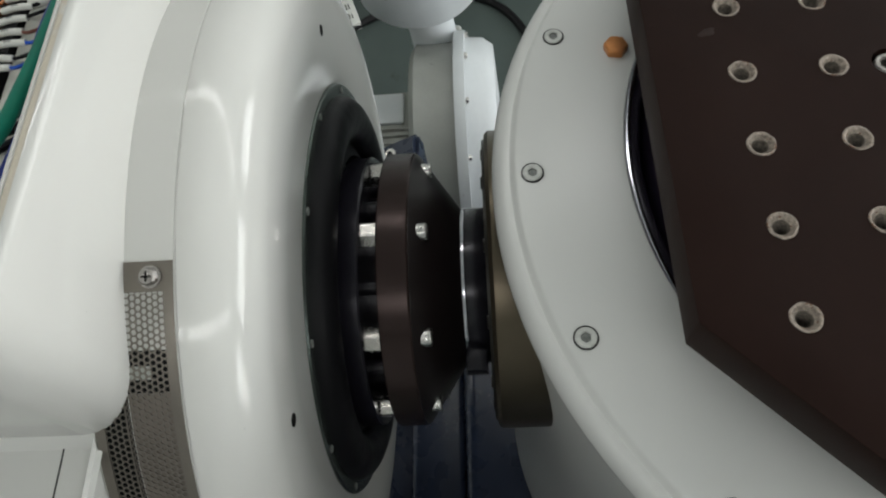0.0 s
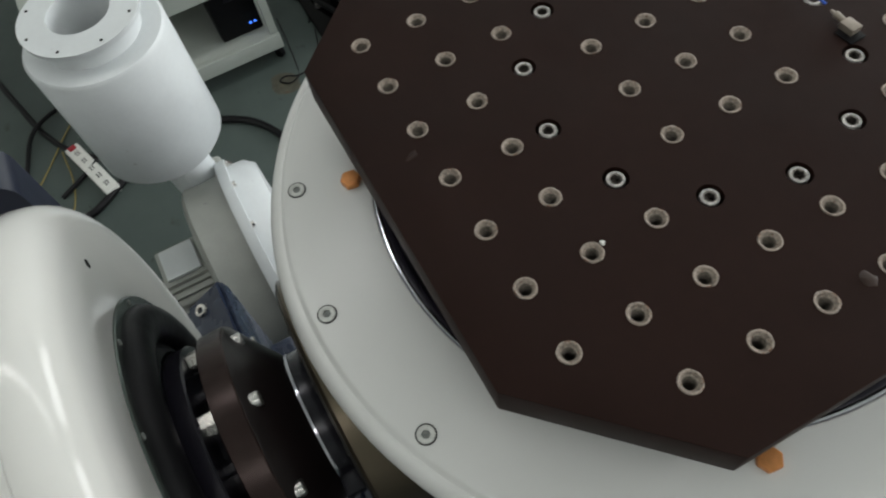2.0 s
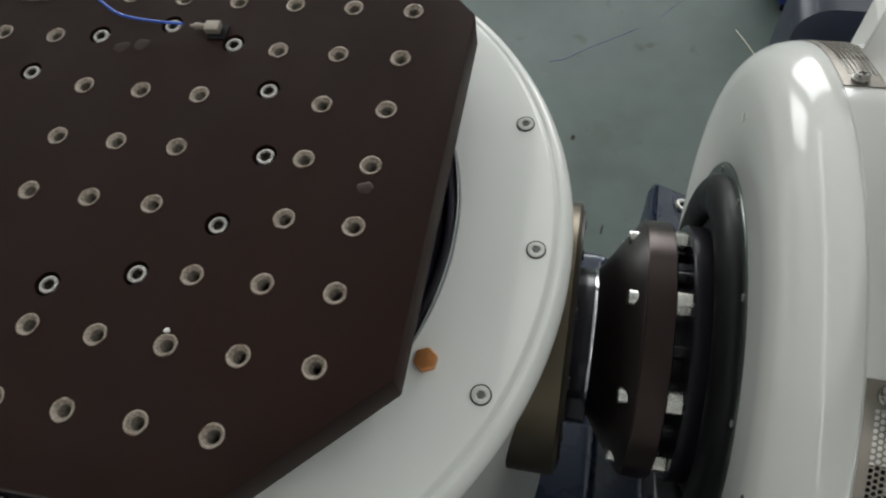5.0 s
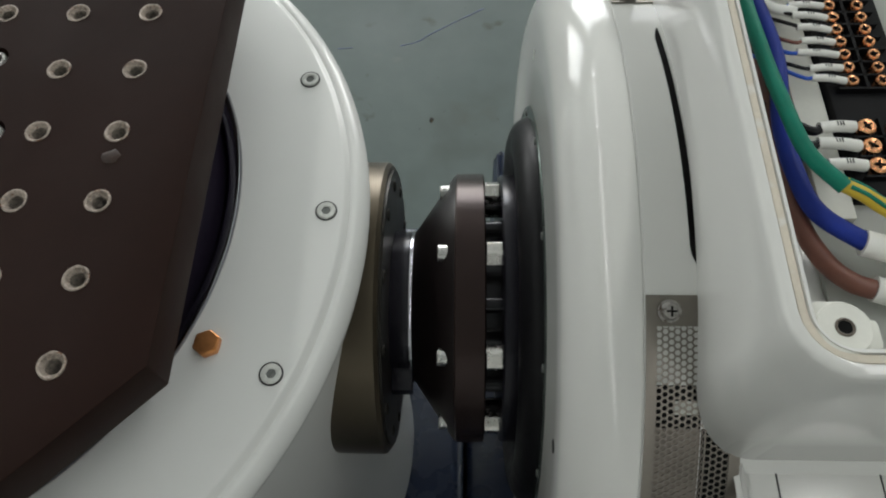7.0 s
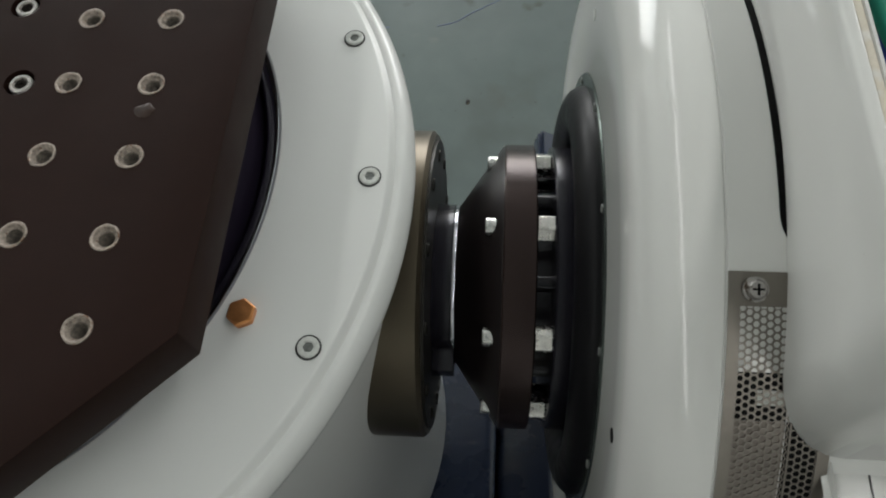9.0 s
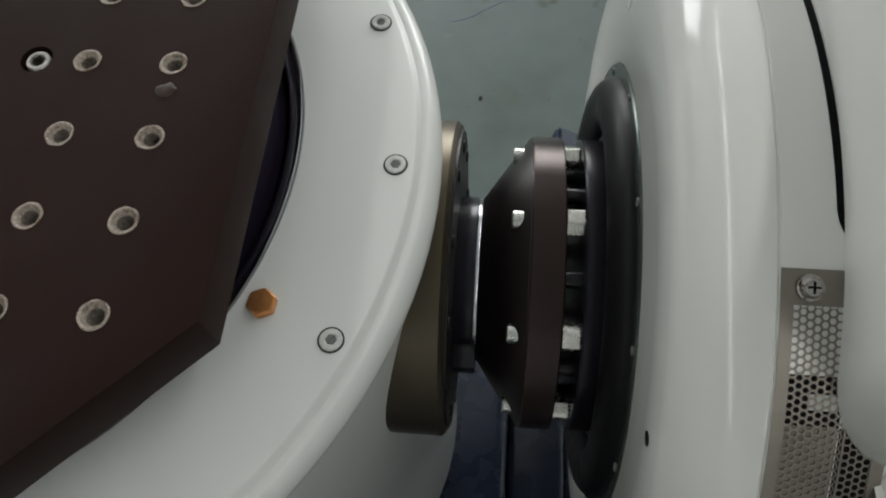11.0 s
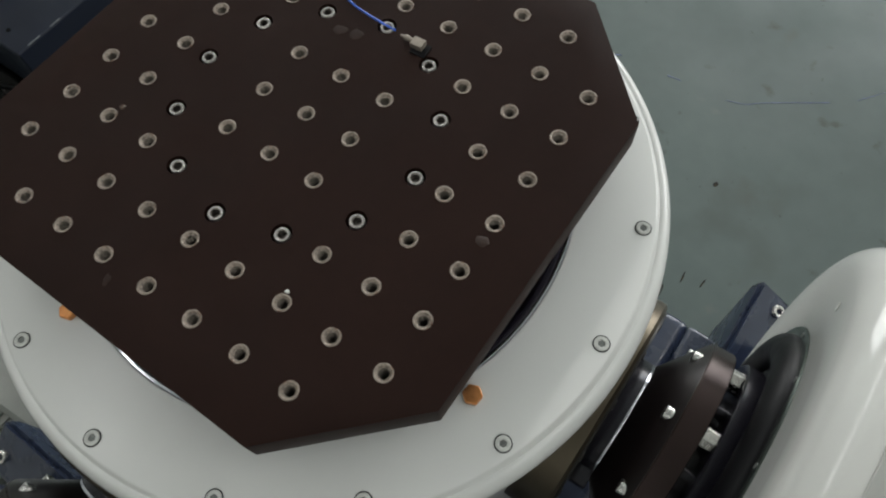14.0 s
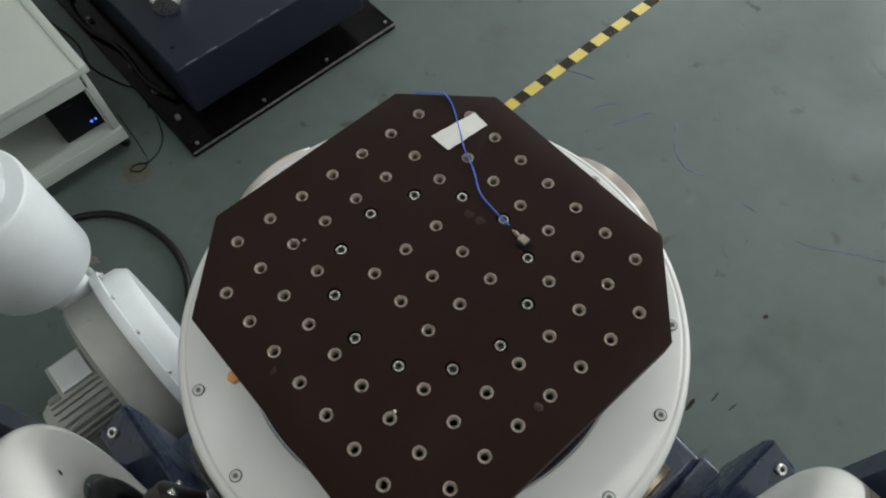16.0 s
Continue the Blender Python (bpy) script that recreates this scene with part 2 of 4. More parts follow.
def smooth_line(points, n=6):
    """A rounded line through points (Catmull-Rom)."""
    p = [Vector(q) for q in points]
    p = [2 * p[0] - p[1]] + p + [2 * p[-1] - p[-2]]
    out = []
    for a, b, c, d in zip(p, p[1:], p[2:], p[3:]):
        for k in range(n):
            t = k / n
            out.append(0.5 * (2 * b + (c - a) * t + (2 * a - 5 * b + 4 * c - d) * t * t + (3 * b - a - 3 * c + d) * t**3))
    out.append(p[-2])
    return out


def tube(points, r, n=10, sub=6, into=None):
    line = smooth_line(points, sub) if sub else [Vector(q) for q in points]
    bm = into or bmesh.new()
    rings, side = [], None
    for k, q in enumerate(line):
        d = (line[min(k + 1, len(line) - 1)] - line[max(k - 1, 0)]).normalized()
        side = (d.orthogonal() if side is None else side - d * side.dot(d)).normalized()
        up = d.cross(side)
        rings.append([bm.verts.new(q + r * (math.cos(j * math.tau / n) * side + math.sin(j * math.tau / n) * up)) for j in range(n)])
    for a, b in zip(rings, rings[1:]):
        for j in range(n):
            bm.faces.new((a[j], a[(j + 1) % n], b[(j + 1) % n], b[j]))
    bm.faces.new(rings[0][::-1]), bm.faces.new(rings[-1])
    return bm


def moved(bm, m):
    bmesh.ops.transform(bm, matrix=m, verts=bm.verts[:])
    return bm


def hexagon(r, z0, z1, bevel=0.0006):
    bm = prism([(r * math.cos(k * math.tau / 6), r * math.sin(k * math.tau / 6)) for k in range(6)], z0, z1)
    if bevel:
        bmesh.ops.bevel(bm, geom=bm.edges[:], offset=bevel, segments=1, affect="EDGES")
    return bm


def dark_socket(me, radius, below, mat=None):
    """Gives the faces of a screw's socket a look of their own."""
    me.materials.append(mat or DARKHOLE)
    for p in me.polygons:
        if math.hypot(p.center.x, p.center.y) < radius and p.center.z < below:
            p.material_index = 1
    return me


def socket_screw(r, top, depth, socket):
    """A cap screw's head about z with a hexagon socket."""
    bm = bmesh.new()
    n = 24
    def ring(rad, z, six=False):
        vs = []
        for k in range(n):
            a = k * math.tau / n
            q = rad
            if six:
                q = rad * math.cos(math.pi / 6) / math.cos((a % (math.pi / 3)) - math.pi / 6)
            vs.append(bm.verts.new((q * math.cos(a), q * math.sin(a), z)))
        return vs
    rings = [ring(r, top - depth), ring(r, top - r * 0.12), ring(r * 0.9, top), ring(socket * 1.18, top), ring(socket, top - r * 0.10, True), ring(socket, top - depth * 0.7, True)]
    for a, b in zip(rings, rings[1:]):
        for k in range(n):
            bm.faces.new((a[k], a[(k + 1) % n], b[(k + 1) % n], b[k]))
    bm.faces.new(rings[-1]), bm.faces.new(rings[0][::-1])
    return bm


# ---------------------------------------------------------------- the room
def room():
    X0, X1, Y0, Y1, H = -4.2, 4.2, -4.0, 4.6, 3.6
    single("floor", block(X0 - 0.2, X1 + 0.2, Y0 - 0.2, Y1 + 0.2, -0.2, 0, 0), FLOOR, "grey-green painted workshop floor with scuffs and stains", "floor", kind="structure")
    single("ceiling", block(X0 - 0.2, X1 + 0.2, Y0 - 0.2, Y1 + 0.2, H, H + 0.2, 0), WALL, "plain white painted ceiling", "ceiling", kind="structure")
    single("wall_south", block(X0 - 0.2, X1 + 0.2, Y0 - 0.2, Y0, 0, H, 0), WALL, "plain white painted wall", "wall", kind="structure")
    single("wall_east", block(X1, X1 + 0.2, Y0, Y1, 0, H, 0), WALL, "plain white painted wall", "wall", kind="structure")
    single("wall_west", block(X0 - 0.2, X0, Y0, Y1, 0, H, 0), WALL, "plain white painted wall", "wall", kind="structure")
    bm = block(X0 - 0.2, X1 + 0.2, Y1, Y1 + 0.2, 0, 1.0, 0)
    block(X0 - 0.2, X1 + 0.2, Y1, Y1 + 0.2, 2.8, H, 0, into=bm)
    for a, b in ((X0 - 0.2, -3.7), (-1.7, -1.0), (1.0, 1.7), (3.7, X1 + 0.2)):
        block(a, b, Y1, Y1 + 0.2, 1.0, 2.8, 0, into=bm)
    single("wall_north", bm, WALL, "white painted wall with three window openings", "wall", kind="structure")
    for k, wx in enumerate((-2.7, 0.0, 2.7)):
        w = thing("window_%d" % (k + 1), (wx, Y1 + 0.1, 1.0), "white-framed window letting in daylight", "window", kind="structure")
        bm = block(wx - 1, wx + 1, Y1 + 0.05, Y1 + 0.12, 1.0, 1.06)
        block(wx - 1, wx + 1, Y1 + 0.05, Y1 + 0.12, 2.74, 2.8, into=bm)
        for q in (-1, -0.03, 0.94):
            block(wx + q, wx + q + 0.06, Y1 + 0.05, Y1 + 0.12, 1.06, 2.74, into=bm)
        part("window_frame", bm, DUCT, w)


room()
# ---------------------------------------------------------------- the test table
MX, MY = 0.0134, -0.014        # the machine's upright middle line
ZA = Z0 - 0.238                # height of the two drive axes


def carve(bm, cutter):
    """bm with cutter's volume taken out."""
    a, c = bpy.data.meshes.new("a"), bpy.data.meshes.new("c")
    bm.to_mesh(a), cutter.to_mesh(c)
    bm.free(), cutter.free()
    oa, oc = new("a", a), new("c", c)
    md = oa.modifiers.new("cut", "BOOLEAN")
    md.object, md.solver = oc, "EXACT"
    out = bmesh.new()
    out.from_mesh(oa.evaluated_get(bpy.context.evaluated_depsgraph_get()).data)
    for o, d in ((oa, a), (oc, c)):
        bpy.data.objects.remove(o)
        bpy.data.meshes.remove(d)
    return out


def fixture_plate():
    t = thing("fixture_plate", (0, 0, Z0 - 0.032), "dark brown octagonal mounting plate with rows of threaded inserts", "mounting plate")
    H, C = 0.25, 0.15
    bm = prism([(H, -C), (H, C), (C, H), (-C, H), (-H, C), (-H, -C), (-C, -H), (C, -H)], Z0 - 0.032, Z0, 0.0012, 2)
    holes = [(i, j) for i in range(-4, 5) for j in range(-4, 5) if not (abs(i) == 4 and abs(j) == 4)
             and not (max(abs(i), abs(j)) == 2 and min(abs(i), abs(j)) < 2)]
    screws = [(0.12 * math.cos(k * math.tau / 12), 0.12 * math.sin(k * math.tau / 12)) for k in range(12)]
    cut = bmesh.new()
    for i, j in holes:
        join(cut, moved(lathe([(0, -0.05), (0.0080, -0.05), (0.0080, 0.01), (0, 0.01)], 24), pose(0.05 * i, 0.05 * j, Z0)))
    for x, y in screws:
        join(cut, moved(lathe([(0, -0.012), (0.0092, -0.012), (0.0092, 0.01), (0, 0.01)], 24), pose(x, y, Z0)))
    part("plate", carve(bm, cut), BROWN, t, smooth=30)
    # a threaded insert: flat worn rim, chamfer and ridged bore
    prof = [(0.0079, -0.030), (0.0079, 0.0003), (0.0071, 0.0005), (0.0064, 0.0002), (0.0055, -0.0014)]
    z = -0.0014
    while z > -0.024:
        prof += [(0.0044, z - 0.0007), (0.0054, z - 0.0014)]
        z -= 0.0014
    prof += [(0.0044, z - 0.001), (0, z - 0.001)]
    bm = lathe(prof, 22)
    rnd = random.Random(11)
    for v in bm.verts:
        if v.co.z > -0.023:
            k = 1 + rnd.uniform(-0.035, 0.035)
            v.co.x, v.co.y = v.co.x * k, v.co.y * k
    me = mesh_of("insert", bm, INSERT, 30)
    # bore faces get a darker steel, which paints in the shade down the hole
    me.materials.append(BORE)
    for p in me.polygons:
        if p.center.z < -0.0030:
            p.material_index = 1
    for i, j in holes:
        shared("insert", me, (0.05 * i, 0.05 * j, Z0), t, (0, 0, random.random() * 6))
    ms = dark_socket(mesh_of("socket_screw", socket_screw(0.0070, -0.0010, 0.009, 0.0039), SCREW, 30), 0.0042, -0.0012, SOCKETSTEEL)
    for x, y in screws:
        shared("socket_screw", ms, (x, y, Z0), t, (0, 0, random.random() * 6), "bright steel socket screw in a counterbore")
    return t


def mark(x, y, sx, sy, turn, mat, name, label, h=0.0012, seed=1, z=Z0):
    """A small uneven blob or crumb on the plate or the floor."""
    rnd = random.Random(seed)
    n = 14
    bm = bmesh.new()
    rim, top = [], []
    for k in range(n):
        a = k * math.tau / n
        q = 1 + rnd.uniform(-0.22, 0.22)
        rim.append(bm.verts.new((sx * q * math.cos(a), sy * q * math.sin(a), 0)))
        top.append(bm.verts.new((0.75 * sx * q * math.cos(a), 0.75 * sy * q * math.sin(a), h * rnd.uniform(0.7, 1.1))))
    for k in range(n):
        j = (k + 1) % n
        bm.faces.new((rim[k], rim[j], top[j], top[k]))
    bm.faces.new(top), bm.faces.new(rim[::-1])
    moved(bm, pose(x, y, z + 0.0001, 0, 0, turn))
    return single(name, bm, mat, label, "residue")


def machine_table():
    t = thing("vibration_table", (MX, MY, 0), "white cylindrical vibration test table on a navy base", "test table")
    at = pose(MX, MY, Z0)
    body = [(0, -0.80), (0.318, -0.80), (0.322, -0.79), (0.322, -0.106), (0.329, -0.101), (0.3325, -0.094), (0.3325, -0.089), (0.330, -0.083), (0.326, -0.0785),
            (0.3225, -0.0770), (0.3205, -0.0775), (0.3190, -0.0765), (0.3175, -0.0735), (0.3150, -0.0720), (0.2440, -0.0720), (0.2432, -0.0728), (0.2432, -0.13), (0, -0.13)]
    part("housing", moved(lathe(body, 128), at), SATIN, t, "white painted housing with a flat rim")
    part("lip_ring", moved(lathe([(0.2320, -0.125), (0.2430, -0.125), (0.2430, -0.0726), (0.2424, -0.0716), (0.2408, -0.0712), (0.2375, -0.0720), (0.2340, -0.0742), (0.2320, -0.0785)], 160, True), at), LIP, t, "thin polished steel ring")
    head = [(0, -0.128), (0.2312, -0.128), (0.2312, -0.092), (0.2300, -0.088), (0.2270, -0.076), (0.2260, -0.070), (0.2255, -0.034), (0, -0.034)]
    part("table_head", moved(lathe(head, 96), at), HEADBLACK, t, "glossy black table head")
    # rim screws: black seam, painted plug and hexagon socket
    plug = socket_screw(0.0066, 0.0016, 0.0021, 0.0033)
    mp = dark_socket(mesh_of("rim_screw", plug, PLUG, 30), 0.0036, 0.0012, SOCKETGREY)
    mr = mesh_of("screw_seam", lathe([(0.0064, -0.002), (0.0077, -0.002), (0.0077, 0.0004), (0.0064, 0.0004)], 24, True), SEAM, 30)
    mh = mesh_of("screw_socket", lathe([(0, 0.0), (0.0028, 0.0), (0.0028, 0.0003), (0, 0.0003)], 6), SOCKETGREY, 30)
    for k in range(16):
        a = k * math.tau / 16
        p = (MX + 0.3052 * math.cos(a), MY + 0.3052 * math.sin(a), Z0 - 0.0718)
        s = shared("rim_screw", mp, p, t, (0, 0, k))
        shared("screw_seam", mr, p, s)
        shared("screw_socket", mh, p, s, (0, 0, k * 1.3))
        bpy.data.objects[s.name].rotation_euler = (0, 0, 0)
    bm = hexagon(0.0090, 0, 0.0060, 0.0008)
    join(bm, lathe([(0.0070, -0.001), (0.0070, 0.0003), (0, 0.0003)], 6))
    join(bm, lathe([(0, 0.0055), (0.0074, 0.0055), (0.0070, 0.0064), (0, 0.0068)], 20))
    mc = mesh_of("copper_bolt", bm, COPPER, 30)
    for k, a in enumerate((-22.3, -112.8, 67.5, 157.5)):
        a = radians(a)
        shared("copper_bolt", mc, (MX + 0.2592 * math.cos(a), MY + 0.2592 * math.sin(a), Z0 - 0.0722), t, (0, 0, 0.4 + k), "copper-coloured hexagon bolt")
    # navy base below the housing
    bm = block(MX - 0.40, MX + 0.40, MY - 0.40, MY + 0.40, 0.0, Z0 - 0.80, 0.02, 3)
    part("base", bm, NAVY, t, "navy blue painted steel base")
    return t


def side(which, shift=0.0):
    """Places (out along the axis, across, up) of the drive on one side, to the world."""
    if which == "east":
        return Matrix(((1, 0, 0, MX + shift), (0, 1, 0, MY), (0, 0, 1, ZA), (0, 0, 0, 1)))
    if which == "south":
        return Matrix(((0, -1, 0, MX), (-1, 0, 0, MY - shift), (0, 0, 1, ZA), (0, 0, 0, 1)))
    if which == "west":
        return Matrix(((-1, 0, 0, MX), (0, -1, 0, MY), (0, 0, 1, ZA), (0, 0, 0, 1)))
    return Matrix(((0, 1, 0, MX), (1, 0, 0, MY + shift), (0, 0, 1, ZA), (0, 0, 0, 1)))


ALONG = Matrix(((0, 0, 1, 0), (1, 0, 0, 0), (0, 1, 0, 0), (0, 0, 0, 1)))    # a body turned about z, laid along the axis


def bearing(which, name_label, out=0.0, r=0.1275, mat=None):
    S = side(which) @ Matrix.Translation((out, 0, 0))
    t = thing("bearing_flange", S @ Vector((0.32, 0, -0.13)), name_label, "bearing", "bearing flanges round the table")
    part("flange_disc", moved(lathe([(0, 0.24), (r - 0.0015, 0.24), (r, 0.243), (r, 0.335), (r - 0.003, 0.338), (0, 0.338)], 96), S @ ALONG), mat or OLIVE, t)
    part("dark_face", moved(lathe([(0.05, 0.3375), (r - 0.007, 0.3375), (r - 0.007, 0.3402), (0.05, 0.3402)], 80, True), S @ ALONG), DARKFACE, t, "dark steel front face")
    me = mesh_of("face_bolt", moved(socket_screw(0.005, 0.0015, 0.004, 0.0028), ALONG), DARKFACE, 30)
    for k in range(12):
        a = k * math.tau / 12 + 0.2
        p = S @ Vector((0.3402, (r - 0.0195) * math.cos(a), (r - 0.0195) * math.sin(a)))
        o = shared("face_bolt", me, p, t)
        o.matrix_basis = Matrix.Translation(p - ORIGIN[t.name]) @ S.to_3x3().to_4x4()
    return t


def coupling(which, shift, across=0.0):
    S = side(which, shift) @ Matrix.Translation((0, across, 0))
    t = thing("drive_coupling", S @ Vector((0.39, 0, -0.118)), "black conical drive coupling with a brown flange and steel bolts", "coupling", "drive couplings")
    part("hub", moved(lathe([(0, 0.336), (0.0655, 0.336), (0.067, 0.338), (0.067, 0.3545), (0.0655, 0.356), (0, 0.356)], 64), S @ ALONG), BLACKSTEEL, t, "blue-black steel hub")
    part("polished_ring", moved(lathe([(0.060, 0.355), (0.0675, 0.355), (0.0680, 0.3565), (0.0675, 0.358), (0.060, 0.358)], 64, True), S @ ALONG), LIP, t, "polished steel ring")
    part("cone", moved(lathe([(0, 0.3575), (0.0655, 0.3575), (0.0675, 0.359), (0.1155, 0.3922), (0.1160, 0.3935), (0, 0.394)], 72), S @ ALONG), CONE, t, "black cone")
    part("flange", moved(lathe([(0, 0.3932), (0.1164, 0.3932), (0.1175, 0.3945), (0.1175, 0.4160), (0.1166, 0.417), (0, 0.417)], 96), S @ ALONG), BROWNEDGE, t, "brown-black turned flange")
    part("armature_ring", moved(lathe([(0.04, 0.4302), (0.1148, 0.4302), (0.1162, 0.4316), (0.1162, 0.4475), (0.04, 0.446)], 72, True), S @ ALONG), BLACKSTEEL, t, "dark steel ring behind the flange")
    part("inner_boss", moved(lathe([(0, 0.416), (0.075, 0.416), (0.075, 0.436), (0, 0.436)], 48), S @ ALONG), BLACKSTEEL, t)
    part("stop_pin", moved(block(0.341, 0.3585, -0.083, -0.062, 0.006, 0.020, 0.001), S), BLACKSTEEL, t, "black stop block on the hub")
    head = mesh_of("bolt_head", moved(socket_screw(0.0068, 0.003, 0.012, 0.0036), ALONG @ pose(0, 0, 0, 180)), STEEL, 30)
    nut = mesh_of("nut", moved(hexagon(0.0104, 0.4172, 0.4300, 0.0007), ALONG @ Matrix.Translation((0, 0, 0))), ZINC, 30)
    stud = mesh_of("stud", moved(lathe([(0, 0.416), (0.006, 0.416), (0.006, 0.4345), (0, 0.4345)], 16), ALONG), BLACKSTEEL, 30)
    R3 = S.to_3x3().to_4x4()
    for k in range(8):
        a = k * math.tau / 8
        off = Vector((0, 0.1027 * math.cos(a), 0.1027 * math.sin(a)))
        for me, nm, at, turn in ((head, "bolt_head", Vector((0.383, 0, 0)) + off, 0.3 * k), (nut, "nut", off, a + 0.5)):
            p = S @ at
            o = shared(nm, me, p, t)
            o.matrix_basis = Matrix.Translation(p - ORIGIN[t.name]) @ R3 @ Matrix.Rotation(turn, 4, "X")
        b = a + math.tau / 16
        p = S @ Vector((0, 0.088 * math.cos(b), 0.088 * math.sin(b)))
        o = shared("stud", stud, p, t)
        o.matrix_basis = Matrix.Translation(p - ORIGIN[t.name]) @ R3
    return t


RD = 0.279                     # the exciter drum's radius


def on_drum(s, a, r=RD):
    """A place on the drum: s metres of arc from the top (towards minus across), a along the axis."""
    return Vector((a, -r * math.sin(s / r), r * math.cos(s / r)))


def curved_sheet(s0, s1, a0, a1, r0, r1, n=24):
    bm = bmesh.new()
    rows = []
    for k in range(n + 1):
        s = s0 + (s1 - s0) * k / n
        rows.append([bm.verts.new(Vector((a, -r * math.sin(s / RD), r * math.cos(s / RD)))) for a, r in ((a0, r0), (a1, r0), (a1, r1), (a0, r1))])
    for p, q in zip(rows, rows[1:]):
        for j in range(4):
            bm.faces.new((p[j], p[(j + 1) % 4], q[(j + 1) % 4], q[j]))
    bm.faces.new(rows[0]), bm.faces.new(rows[-1][::-1])
    return bm


def perforated(s0, s1, a0, a1, r, pitch=0.0035, hole=0.80, margin=0.0046):
    """A curved sheet full of hexagon holes between arcs s0 and s1, stacked along the arc, with a plain margin."""
    bm = bmesh.new()
    R = pitch / math.sqrt(3)
    def put(s, a, rr=r):
        return bm.verts.new(Vector((a, -rr * math.sin(s / RD), rr * math.cos(s / RD))))
    rows = int((s1 - s0) / pitch)
    cols = int((a1 - a0 - margin) / (1.5 * R))
    for m in range(rows):
        for n in range(cols):
            cs, ca = s0 + pitch * (m + 0.5 + 0.5 * (n % 2)), a0 + margin + R + 1.5 * R * n
            outer = [put(cs + R * math.sin(k * math.tau / 6), ca + R * math.cos(k * math.tau / 6)) for k in range(6)]
            inner = [put(cs + hole * R * math.sin(k * math.tau / 6), ca + hole * R * math.cos(k * math.tau / 6)) for k in range(6)]
            low = [put(cs + hole * R * math.sin(k * math.tau / 6), ca + hole * R * math.cos(k * math.tau / 6), r - 0.0004) for k in range(6)]
            for k in range(6):
                j = (k + 1) % 6
                bm.faces.new((outer[k], outer[j], inner[j], inner[k]))
                bm.faces.new((inner[k], inner[j], low[j], low[k]))
    bmesh.ops.remove_doubles(bm, verts=bm.verts[:], dist=0.0001)
    join(bm, curved_sheet(s0, s1, a0, a0 + margin + 0.4 * R, r - 0.0005, r - 0.0001))
    return bm


